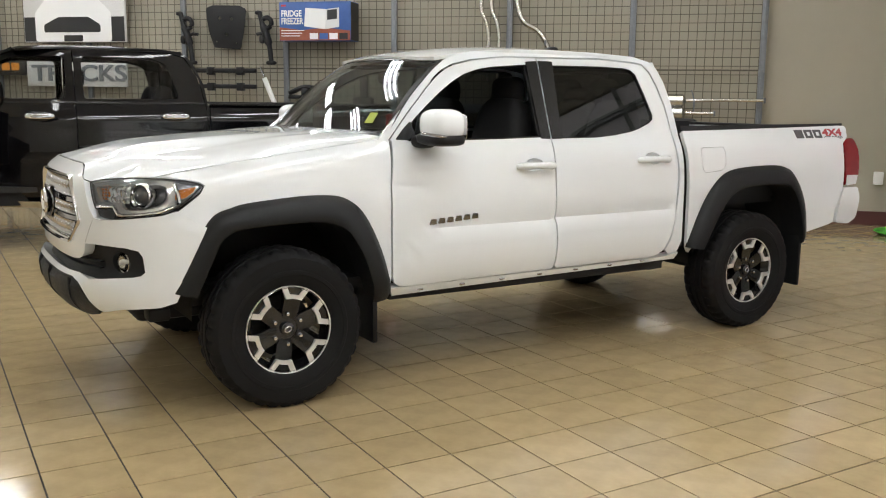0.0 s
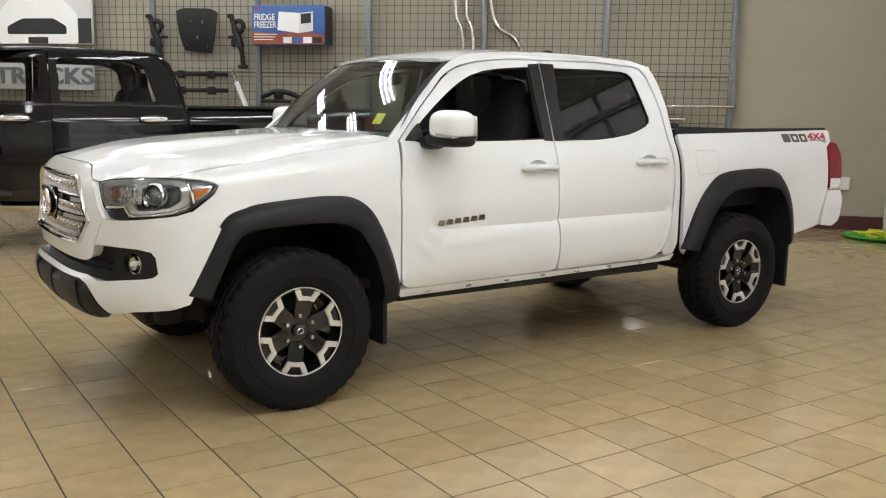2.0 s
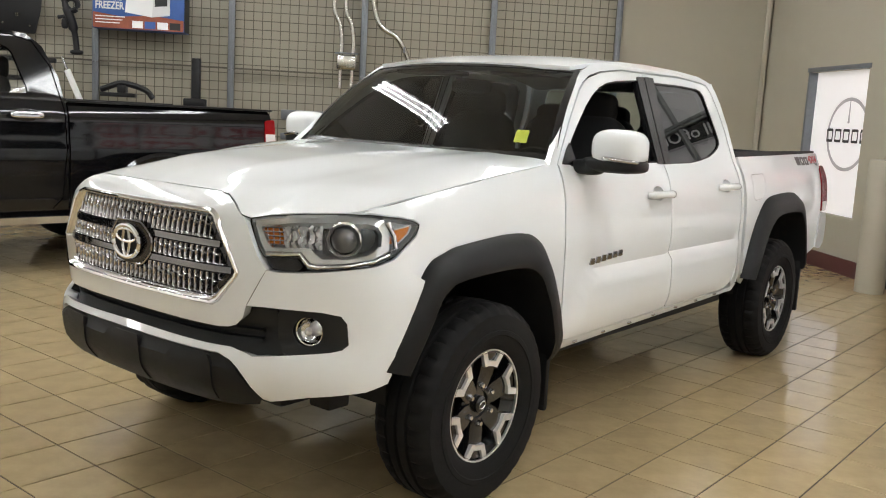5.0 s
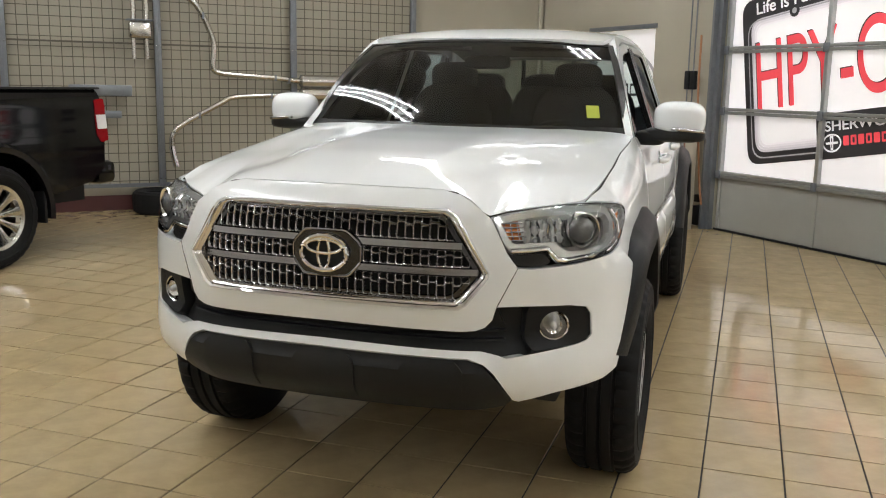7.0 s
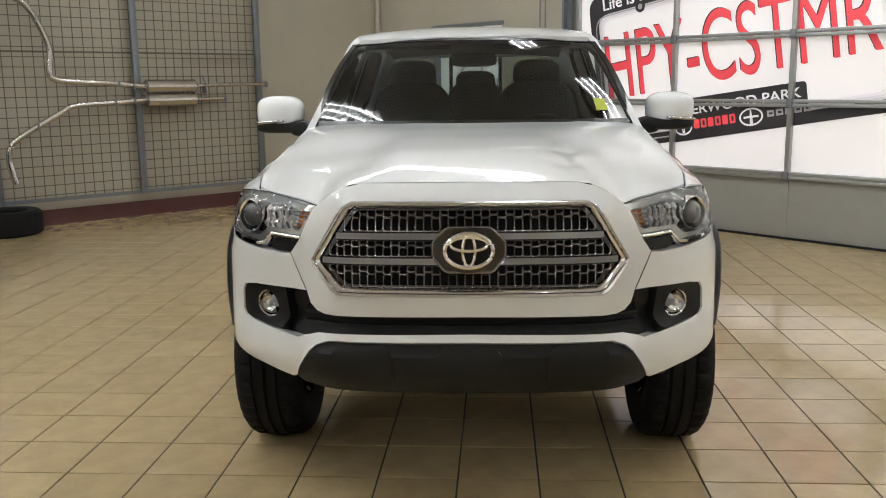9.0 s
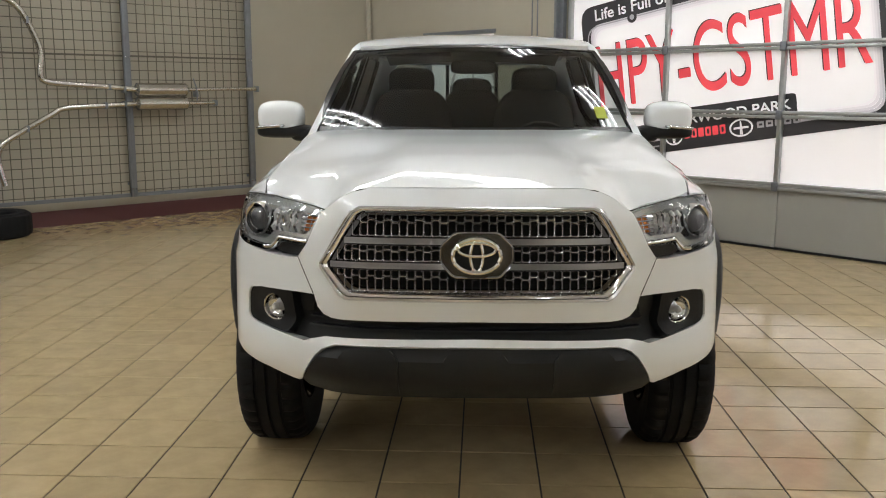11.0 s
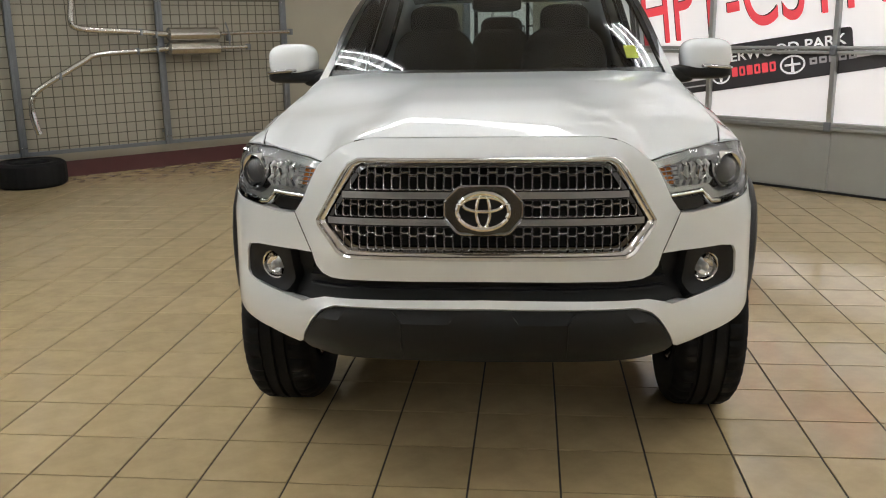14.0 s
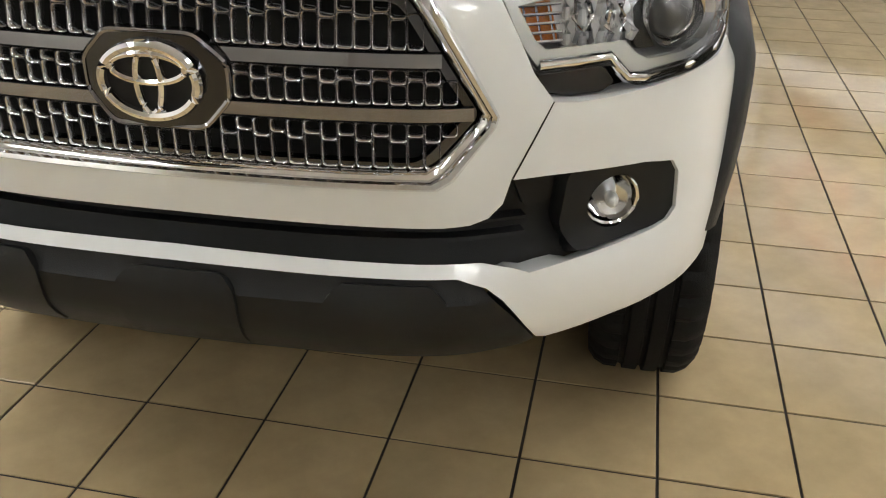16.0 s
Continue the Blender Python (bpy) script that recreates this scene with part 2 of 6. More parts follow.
def sheet(outline, fn, holes=(), step=0.05, rim=0.012, away=(1.7, 0, 0.9)):
    """A panel cut out of the surface fn(a, b), with its edges turned in by rim."""
    loops = [densify(outline, step)] + [densify(h, step) for h in holes]
    pts = [p for l in loops for p in l]
    edges, k = [], 0
    for l in loops:
        edges += [(k + i, k + (i + 1) % len(l)) for i in range(len(l))]
        k += len(l)
    B = np.array(pts)
    lo, hi = B.min(0), B.max(0)
    gx, gy = np.meshgrid(np.arange(lo[0] + step / 2, hi[0], step), np.arange(lo[1] + step / 2, hi[1], step))
    G = np.stack([gx.ravel(), gy.ravel()], 1)
    if len(G):
        ok = inside(G, loops[0])
        for l in loops[1:]:
            ok &= ~inside(G, l)
        G = G[ok]
    if len(G):
        d = np.sqrt(((G[:, None] - B[None]) ** 2).sum(2)).min(1)
        G = G[d > step * 0.4]
    allp = [Vector(p) for p in pts] + [Vector(p) for p in G]
    vs, _, fs, *_ = delaunay_2d_cdt(allp, edges, [], 0, 1e-7)
    V = np.array([tuple(v) for v in vs])
    cen = np.array([V[list(f)].mean(0) for f in fs])
    ok = inside(cen, loops[0])
    for l in loops[1:]:
        ok &= ~inside(cen, l)
    bm = bmesh.new()
    bv = [bm.verts.new(fn(*v)) for v in V]
    for f, o in zip(fs, ok):
        if o:
            bm.faces.new([bv[i] for i in f])
    for v in [v for v in bm.verts if not v.link_faces]:
        bm.verts.remove(v)
    bmesh.ops.recalc_face_normals(bm, faces=bm.faces)
    bm.normal_update()
    away = Vector(away)
    s = sum(f.normal.dot(f.calc_center_median() - away) * f.calc_area() for f in bm.faces)
    if s < 0:
        bmesh.ops.reverse_faces(bm, faces=bm.faces)
        bm.normal_update()
    if rim:
        be = [e for e in bm.edges if len(e.link_faces) == 1]
        norm = {v: v.normal.copy() for e in be for v in e.verts}
        inner = {v: bm.verts.new(v.co - norm[v] * rim) for v in norm}
        for e in be:
            a, b = e.verts
            l = e.link_faces[0]
            vv = list(l.verts)
            i = vv.index(a)
            if vv[(i + 1) % len(vv)] == b:
                a, b = b, a
            bm.faces.new((a, b, inner[b], inner[a]))
    return bm


def lettering(body, size, sx=1.0, depth=0.002, bold=0.0):
    cu = bpy.data.curves.new("lettering", "FONT")
    cu.body, cu.size, cu.extrude, cu.offset = body, size, depth, bold
    ob = bpy.data.objects.new("lettering", cu)
    scene.collection.objects.link(ob)
    me = bpy.data.meshes.new_from_object(ob.evaluated_get(bpy.context.evaluated_depsgraph_get()))
    bpy.data.objects.remove(ob)
    bm = bmesh.new()
    bm.from_mesh(me)
    bpy.data.meshes.remove(me)
    bmesh.ops.scale(bm, verts=bm.verts, vec=(sx, 1, 1))
    return bm


def moved(bm, m):
    bmesh.ops.transform(bm, matrix=m, verts=bm.verts)
    return bm


def frame_of(o, ex, ey, ez):
    m = Matrix.Identity(4)
    for i, c in enumerate((ex, ey, ez)):
        m.col[i][:3] = c
    m.translation = o
    return m


# ---- the room, turned 45 degrees to the tiles ----
ROOM = pose(0, 0, 0, 0, 0, -45)
U2, V1, H = 5.37, 7.50, 4.9
UL, VL = -10.5, -9.5
E1, E2, EZ = Vector((0.70710678, -0.70710678, 0)), Vector((0.70710678, 0.70710678, 0)), Vector((0, 0, 1))


def room_at(u, v, z):
    return E1 * u + E2 * v + EZ * z


def setting(name, bm, material, label, category):
    ob = part(name, bm, material, m=ROOM)
    return tagged(ob, label, category, kind="structure")


setting("floor", boxes((UL, U2, VL, V1, -0.15, -0.004)), GROUT, "dark grout bed of the tiled showroom floor", "floor")
FLOOR = bpy.data.objects["floor"]
setting("wall_rack", boxes((UL - 0.2, U2 + 0.2, V1, V1 + 0.2, -0.15, H)), WALL, "taupe painted wall behind the wire racks", "wall")
# the wall with the overhead door: solid pieces round the two openings
GD = (-4.9, 3.95, 3.42)
SD = (5.09, 6.34, 2.17)
setting("wall_door", boxes((U2, U2 + 0.25, SD[1], V1, -0.15, H), (U2, U2 + 0.25, GD[1] + 0.02, SD[0], -0.15, H), (U2, U2 + 0.25, SD[0], SD[1], SD[2], H),
        (U2, U2 + 0.25, SD[0], SD[1], -0.15, 0.6), (U2, U2 + 0.25, GD[0], GD[1] + 0.02, GD[2], H), (U2, U2 + 0.25, VL, GD[0], -0.15, H)), WALL, "taupe painted wall with the overhead door", "wall")
# the two unseen walls, added as pale reflectors facing the truck
setting("wall_south", boxes((UL - 0.2, U2 + 0.2, VL - 0.2, VL, -0.15, H)), BOUNCEWALL, "unseen showroom wall, made pale to bounce light onto the truck", "wall")
setting("wall_west", boxes((UL - 0.2, UL, VL, V1, -0.15, H)), BOUNCEWALL, "unseen showroom wall, made pale to bounce light onto the truck", "wall")
setting("ceiling", boxes((UL - 0.2, U2 + 0.25, VL - 0.2, V1 + 0.2, H, H + 0.2)), CEIL, "pale painted showroom ceiling", "ceiling")
setting("baseboard_rack", boxes((UL, U2, V1 - 0.02, V1, 0.0, 0.17)), MAROON, "maroon rubber baseboard", "baseboard")
setting("baseboard_door", boxes((U2 - 0.02, U2, 4.4, V1 - 0.02, 0.0, 0.17)), MAROON, "maroon rubber baseboard", "baseboard")

# ceiling lights: three tubes to a fixture
fx = thing("ceiling_light", "white fluorescent fixture with three lit tubes", "ceiling light", group="ceiling lights")
part("fixture_body", boxes((-1.25, 1.25, -0.24, 0.24, 0.03, 0.09), bev=0.008), FIXT, fx)
for k in (-0.15, 0, 0.15):
    part("tube", tube(bmesh.new(), [(-1.2, k, 0), (1.2, k, 0)], 0.022, 8), TUBEM, fx)
# rows at -9.2 and -8.2: unseen fixtures added to brighten the far walls
LAMPS = [(-9.2, -1.8), (-9.2, 2.0), (-7.0, 5.2), (-4.4, -8.2), (-4.3, 2.3), (-4.3, 5.2), (-1.6, -8.2), (-2.9, 0.6), (-1.45, 2.3), (-1.45, 4.5),
         (2.0, -8.2), (2.2, -4.8), (2.2, -1.5), (2.2, 2.3), (2.2, 4.8), (4.4, -4.8), (4.4, -1.5)]
for k, (u, v) in enumerate(LAMPS):
    m = ROOM @ pose(u, v, H - 0.35, 0, 0, 90)
    if k == 0:
        fx.matrix_world = m
    else:
        copy_thing(fx, m)

# overhead door: aluminium grid, printed translucent film, solid bottom row
gd = thing("door_overhead", "closed overhead sectional door with aluminium rails and a printed film", "overhead door", ROOM, kind="structure")
part("bottom_panel", boxes((U2 + 0.03, U2 + 0.07, GD[0], GD[1], 0.01, 0.57)), DOORGREY, gd, "grey-painted solid bottom section")
ROWSZ = (0.60, 1.265, 1.89, 2.52, 3.15)
for z in ROWSZ:
    part("rail", boxes((U2 - 0.012, U2 + 0.05, GD[0], GD[1], z - 0.035, z - 0.003), (U2 - 0.012, U2 + 0.05, GD[0], GD[1], z + 0.003, z + 0.035), bev=0.003), ALU, gd)
part("bottom_seal", boxes((U2 + 0.0, U2 + 0.06, GD[0], GD[1], 0.0, 0.02)), RUBBER, gd, "black rubber seal")
v = 3.92
while v > GD[0]:
    part("mullion", boxes((U2 - 0.006, U2 + 0.045, v - 0.022, v + 0.022, 0.60, GD[2]), bev=0.002), ALU, gd)
    part("stile", boxes((U2 + 0.015, U2 + 0.045, v - 0.02, v + 0.02, 0.02, 0.57)), DOORGREY, gd)
    for z in ROWSZ[:3]:
        part("hinge", boxes((U2 - 0.03, U2 - 0.006, v - 0.03, v + 0.03, z - 0.045, z + 0.04), bev=0.006), STEEL, gd)
    v -= 1.26
part("film", boxes((U2 + 0.05, U2 + 0.06, GD[0], GD[1], 0.57, GD[2])), FILMW, gd, "white backlit film")
part("track", boxes((U2 - 0.06, U2, 3.97, 4.05, 0.0, H - 0.6), (U2 - 0.12, U2 - 0.06, 4.02, 4.05, 0.0, H - 0.6)), STEEL, gd, "galvanised door track")
# print on the film: a tilted plate with lettering
AP = radians(8.8)
PX = -E2 * math.cos(AP) + EZ * math.sin(AP)
PY = E2 * math.sin(AP) + EZ * math.cos(AP)
UF = U2 + 0.046


def on_film(p, q, lift=0.0):
    return room_at(UF - lift, 3.40, 0.75) + PX * p + PY * q


def film_shape(name, poly, material, lift, holes=()):
    n = -E1
    bm = sheet(poly, lambda a, b: on_film(a, b, lift), holes, step=0.4, rim=0.0015, away=room_at(20, 2, 1.5))
    ob = part(name, bm, material, gd)
    ob.matrix_parent_inverse = gd.matrix_world.inverted()
    return ob


def film_text(body, p, q, width, height, material, lift=0.005, bold=0.0):
    bm = lettering(body, 1.0, 1.0, 0.001, bold)
    xs = [v.co.x for v in bm.verts]
    ys = [v.co.y for v in bm.verts]
    bmesh.ops.translate(bm, verts=bm.verts, vec=(-min(xs), -min(ys), 0))
    bmesh.ops.scale(bm, verts=bm.verts, vec=(width / (max(xs) - min(xs)), height / (max(ys) - min(ys)), 1))
    o = on_film(p, q, lift)
    ob = part("lettering", moved(bm, frame_of(o, PX, PY, -E1)), material, gd)
    ob.matrix_parent_inverse = gd.matrix_world.inverted()
    return ob


def rrect(p0, q0, p1, q1, r):
    return fillet([(p0, q0), (p1, q0), (p1, q1), (p0, q1)], r, 5)


film_shape("plate_frame", rrect(-0.165, 0.0, 3.14, 1.655, 0.16), FILMK, 0.002, [rrect(-0.055, 0.115, 2.99, 1.45, 0.14)])
film_shape("plate_line", rrect(-0.10, 0.055, 3.06, 1.44, 0.16), FILMG, 0.0035, [rrect(-0.09, 0.068, 3.045, 1.428, 0.155)])
for k in range(6):
    d = 0.022 * k
    film_shape("plate_shade", rrect(-0.055 + d, 0.115 + d, 2.99 - d, 1.45 - d, 0.14), (SHADE1, SHADE2, SHADE3, SHADE4, SHADE5, FILMW)[k], 0.0022 + 0.0002 * k, [rrect(-0.033 + d, 0.137 + d, 2.968 - d, 1.428 - d, 0.13)] if k < 5 else ())
film_text("HPY-CSTMR", 0.005, 0.528, 2.905, 0.69, FILMR, 0.0065)
film_text("HPY-CSTMR", -0.007, 0.538, 2.905, 0.69, FILMK, 0.0048)
film_text("Life is Full of On", 0.03, 1.49, 1.20, 0.12, FILMW, 0.005, 0.01)
film_shape("band_upper", fillet([(0.71, 0.10), (2.206, 0.10), (2.206, 0.386), (0.71, 0.416)], 0.04), FILMK, 0.0038)
film_shape("band_lower", [(0.70, -0.012), (3.12, 0.004), (3.12, 0.115), (0.70, 0.115)], FILMK, 0.0042)
film_text("SHERWOOD PARK", 0.81, 0.245, 1.34, 0.095, FILMW, 0.005, 0.012)
for k in range(6):
    film_shape("word_bar", rrect(1.006 + 0.08 * k, 0.10, 1.006 + 0.08 * k + 0.062, 0.19, 0.012), FILMR, 0.005, [rrect(1.025 + 0.08 * k, 0.12, 1.025 + 0.08 * k + 0.024, 0.17, 0.008)] if k % 2 else ())
for cxp, wd in ((0.881, 0.105), (1.634, 0.125)):
    film_shape("badge_ring", [(cxp + wd * math.cos(a * 0.2618), 0.135 + 0.086 * math.sin(a * 0.2618)) for a in range(24)], FILMW, 0.005, [[(cxp + wd * 0.86 * math.cos(a * 0.2618), 0.135 + 0.070 * math.sin(a * 0.2618)) for a in range(24)]])
    film_shape("badge_bar", [(cxp - wd * 0.62, 0.125), (cxp + wd * 0.62, 0.125), (cxp + wd * 0.62, 0.145), (cxp - wd * 0.62, 0.145)], FILMW, 0.006)
film_shape("badge_bar", [(1.618, 0.07), (1.65, 0.07), (1.64, 0.2), (1.628, 0.2)], FILMW, 0.0065)
film_shape("badge_bar", [(0.868, 0.07), (0.894, 0.07), (0.90, 0.2), (0.862, 0.2)], FILMW, 0.0065, [[(0.876, 0.09), (0.886, 0.09), (0.889, 0.18), (0.873, 0.18)]])
for k in range(5):
    film_shape("word_bar", rrect(1.80 + 0.09 * k, 0.11, 1.80 + 0.09 * k + 0.07, 0.17, 0.006), FILMG, 0.005, [rrect(1.82 + 0.09 * k, 0.13, 1.82 + 0.09 * k + 0.035, 0.15, 0.004)])
film_shape("plate_hole", [(0.503 + 0.06 * math.cos(a * 0.314), 1.436 + 0.06 * math.sin(a * 0.314)) for a in range(20)], FILMK, 0.006)
film_shape("plate_screw", [(0.503 + 0.028 * math.cos(a * 0.314), 1.436 + 0.028 * math.sin(a * 0.314)) for a in range(20)], FILMG, 0.0075)

# second opening: a printed window panel
sw = thing("window_printed", "window covered with white film bearing a grey ring print", "window", ROOM, kind="structure")
part("film", boxes((U2 + 0.09, U2 + 0.10, SD[0], SD[1], 0.6, SD[2])), FILMW, sw, "white backlit film")
part("window_frame", boxes((U2 - 0.01, U2 + 0.1, SD[1] - 0.04, SD[1], 0.6, SD[2]), (U2 - 0.01, U2 + 0.02, SD[0] - 0.03, SD[1] + 0.03, SD[2], SD[2] + 0.05), bev=0.004), STEEL, sw)
ring = [(0.42 * math.cos(a * 0.1309), 0.40 * math.sin(a * 0.1309)) for a in range(48)]
rin = [(0.38 * math.cos(a * 0.1309), 0.36 * math.sin(a * 0.1309)) for a in range(48)]


def on_window(p, q, lift=0.0):
    return room_at(U2 + 0.088 - lift, 5.53 - p, 1.48 + q)


def window_shape(name, poly, material, lift, holes=()):
    ob = part(name, sheet(poly, lambda a, b: on_window(a, b, lift), holes, step=0.4, rim=0.0015, away=room_at(20, 5, 1.5)), material, sw)
    ob.matrix_parent_inverse = sw.matrix_world.inverted()


window_shape("ring_print", ring, FILMG, 0.002, [rin])
window_shape("spoke_print", [(-0.02, 0.12), (0.02, 0.12), (0.006, 0.38), (-0.006, 0.38)], FILMG, 0.002)
for k in range(5):
    window_shape("word_bar", rrect(-0.42 + 0.17 * k, -0.09, -0.29 + 0.17 * k, 0.06, 0.02), FILMK, 0.003, [rrect(-0.40 + 0.17 * k, -0.06, -0.31 + 0.17 * k, 0.03, 0.01)])

# corner pipe, bollard, chain hoist cords
cp = thing("conduit", "vertical painted conduit near the room corner", "pipe", ROOM)
part("pipe", tube(bmesh.new(), [(U2 - 0.05, V1 - 0.05, 0), (U2 - 0.05, V1 - 0.05, H)], 0.035, 14), WALL, cp)
bo = thing("bollard", "taupe-painted round steel bollard beside the overhead door", "bollard", ROOM @ pose(5.08, 4.16, 0))
part("post", lathe([(0.0, 0), (0.13, 0), (0.13, 1.22), (0.12, 1.255), (0.0, 1.27)], 32), WALL, bo).matrix_parent_inverse = pose(0, 0, 0)
bo.children[0].matrix_basis = pose(0, 0, 0, 90, 0, 0)
rp = thing("chain_hoist_cord", "hanging door chains with black grips on the wall", "chain", ROOM)
part("chain", tube(bmesh.new(), [(U2 - 0.08, 4.41, 3.4), (U2 - 0.08, 4.41, 1.15), (U2 - 0.10, 4.5, 0.9)], 0.008, 6), STEEL, rp)
part("chain", tube(bmesh.new(), [(U2 - 0.08, 4.33, 3.4), (U2 - 0.08, 4.33, 1.2)], 0.008, 6), STEEL, rp)
part("grip", boxes((U2 - 0.1, U2 - 0.05, 4.38, 4.45, 1.48, 1.68), (U2 - 0.1, U2 - 0.05, 4.29, 4.36, 1.48, 1.68), bev=0.01), PLASTIC, rp, "black plastic grip")
hs = thing("air_hose", "orange coiled air hose hanging beside the door", "hose", ROOM)
part("hose", tube(bmesh.new(), curve3([(U2 - 0.1, 4.22, 2.05), (U2 - 0.1, 4.21, 1.4), (U2 - 0.12, 4.12, 0.8), (U2 - 0.14, 4.06, 0.5), (U2 - 0.2, 3.94, 0.28)], 5), 0.011, 8), CORD, hs)
bxw = thing("wall_boxes", "two small black equipment boxes at the wall foot", "equipment box", ROOM)
part("lower_box", boxes((U2 - 0.12, U2, 4.06, 4.18, 0.03, 0.24), (U2 - 0.1, U2, 4.08, 4.17, 0.28, 0.36), bev=0.01), PLASTIC, bxw)

# ---- the white pickup: its skin ----
PLAN = [(-.912, 0), (-.909, .15), (-.90, .30), (-.877, .44), (-.825, .56), (-.745, .69), (-.67, .782), (-.575, .850), (-.45, .884), (-.3, .893), (0, .894), (.6, .878), (1.3, .872), (2, .872),
        (2.7, .872), (3.3, .872), (4.0, .862), (4.3, .845), (4.6, .82)]
_c = [(-.909, -.15)] + PLAN + [(4.9, .79)]
_pts = []
for i in range(1, len(_c) - 2):
    a, b, c, d = (np.array(p) for p in _c[i - 1:i + 3])
    for k in range(16):
        t = k / 16
        _pts.append(.5 * (2 * b + (c - a) * t + (2 * a - 5 * b + 4 * c - d) * t * t + (3 * b - a - 3 * c + d) * t ** 3))
CV = np.array(_pts)
SL = np.concatenate([[0], np.cumsum(np.linalg.norm(np.diff(CV, axis=0), axis=1))])
TG = np.gradient(CV, SL, axis=0)
TG /= np.linalg.norm(TG, axis=1)[:, None]
S0 = float(np.interp(0, CV[80:, 0], SL[80:]))


def soft_curve(rows, width=0.02):
    z = np.arange(0.2, 2.0, 0.004)
    y = np.interp(z, *zip(*rows))
    k = np.hanning(int(2 * width / 0.004) | 1)
    y = np.convolve(np.pad(y, len(k) // 2, mode="edge"), k / k.sum(), "valid")
    return z, y


FRONT = soft_curve([(.40, -.12), (.45, -.06), (.50, -.01), (.54, .015), (.60, .022), (.65, .018), (.675, 0), (.70, -.015), (.75, -.005), (.80, 0), (.90, 0), (.97, -.005), (1.04, -.015), (1.09, -.028), (1.125, -.05), (1.15, -.08), (1.18, -.13), (1.25, -.30)], .022)
SIDE = soft_curve([(.40, -.08), (.45, -.055), (.50, -.022), (.56, 0), (.66, 0), (.75, -.002), (.85, -.004), (.95, -.005), (1.03, -.012), (1.10, -.022), (1.16, -.037), (1.22, -.06), (1.26, -.085), (1.70, -.243), (1.76, -.28), (1.9, -.40)], .02)
FEND = soft_curve([(.40, -.08), (.45, -.055), (.50, -.022), (.56, 0), (.80, -.003), (.95, -.005), (1.03, -.012), (1.10, -.016), (1.18, -.022), (1.25, -.036), (1.30, -.064), (1.335, -.105), (1.36, -.15)], .02)
TOPX = ([-.9, -.6, -.4, 0, .3, .62, 1.0], [1.06, 1.118, 1.15, 1.205, 1.242, 1.282, 1.30])


def ztop(x):
    return float(np.interp(x, *TOPX))


def smooth01(t):
    t = min(max(t, 0), 1)
    return t * t * (3 - 2 * t)


def skin(s, z, off=0.0, side=1, fender=False):
    """A point of the body: s runs round the nose from the middle and then back along the flank."""
    q = abs(s)
    sg = side if s >= 0 else -side
    x, y = float(np.interp(q, SL, CV[:, 0])), float(np.interp(q, SL, CV[:, 1]))
    tx, ty = float(np.interp(q, SL, TG[:, 0])), float(np.interp(q, SL, TG[:, 1]))
    w = smooth01((q - .56) / .5)
    zz, tab = z, SIDE
    if fender:
        tab = FEND
        if z > .95:
            zz = .95 + (z - .95) * (1.335 - .95) / (ztop(x) - .95)
    ds = float(np.interp(zz, *tab))
    if fender:
        t = smooth01((x - .15) / .45)
        ds = ds * (1 - t) + float(np.interp(z, *SIDE)) * t
    elif x > .5:
        zc = .793 + .012 * (x - .75) - .16 * (1 - smooth01((x - .64) / .16))
        fx_ = smooth01((x - .62) / .12) * (1 - smooth01((x - 2.53) / .06))
        ds += fx_ * (.017 * smooth01((zc + .010 - z) / .022) * smooth01((z - .50) / .14) - .010 * math.exp(-(max(0, z - zc) / .045) ** 2) * smooth01((z - zc + .012) / .02))
    d = float(np.interp(z, *FRONT)) * (1 - w) + ds * w + off
    return Vector((x - ty * d, -sg * (y + tx * d), z))


D0 = S0 - 1.515


def shifted(pts):
    return [(a + D0 * smooth01((a - .6) / .4), b) for a, b in pts]


def flank(side, off=0.0):
    return lambda x, z: skin(x + S0, z, off, side)


def nose(off=0.0, side=1):
    return lambda s, z: skin(s, z, off, side)


truck = thing("pickup_truck", "white four-door pickup with black wheel-arch flares parked on the tiles", "pickup truck")


def sides(fn):
    for side in (1, -1):
        fn(side)


def mirror_pts(pts):
    return list(pts) + [(-a, b) for a, b in reversed(pts)]


# nose: white grille surround
SURR = [(.0, 1.163), (.366, 1.161), (.43, 1.150), (.47, 1.133), (.535, 1.082), (.56, 1.03), (.585, .975), (.618, .932), (.554, .812), (.542, .768), (.520, .744), (.490, .733), (.446, .730), (.0, .734)]
GRO = [(.0, 1.112), (.392, 1.110), (.425, 1.095), (.449, 1.060), (.529, .918), (.524, .900), (.460, .815), (.435, .800), (.0, .787)]
GRI = [(.0, 1.088), (.372, 1.088), (.390, 1.082), (.403, 1.066), (.500, .920), (.497, .907), (.436, .842), (.414, .830), (.0, .826)]
part("grille_surround", sheet(mirror_pts(SURR), nose(), [fillet(mirror_pts(GRO[1:-1]), .02)], .035, .06), WHITE, truck)
# chrome frame, stepped
bm = bmesh.new()
lo_, li_ = mirror_pts(GRO[1:-1]), mirror_pts(GRI[1:-1])
lo_, li_ = [[p for a, b in zip(l, l[1:] + l[:1]) for p in ([tuple(Vector(a).lerp(Vector(b), k / 12)) for k in range(12)] if abs(a[0] - b[0]) > .3 else [a])] for l in (lo_, li_)]
rings = [[bm.verts.new(skin(a[0] * (1 - k) + b[0] * k, a[1] * (1 - k) + b[1] * k, o)) for a, b in zip(lo_, li_)] for k, o in ((0, -.02), (.02, .006), (.22, .013), (.45, .010), (.55, .001), (.62, .002), (.85, -.006), (1, -.034), (1.02, -.06))]
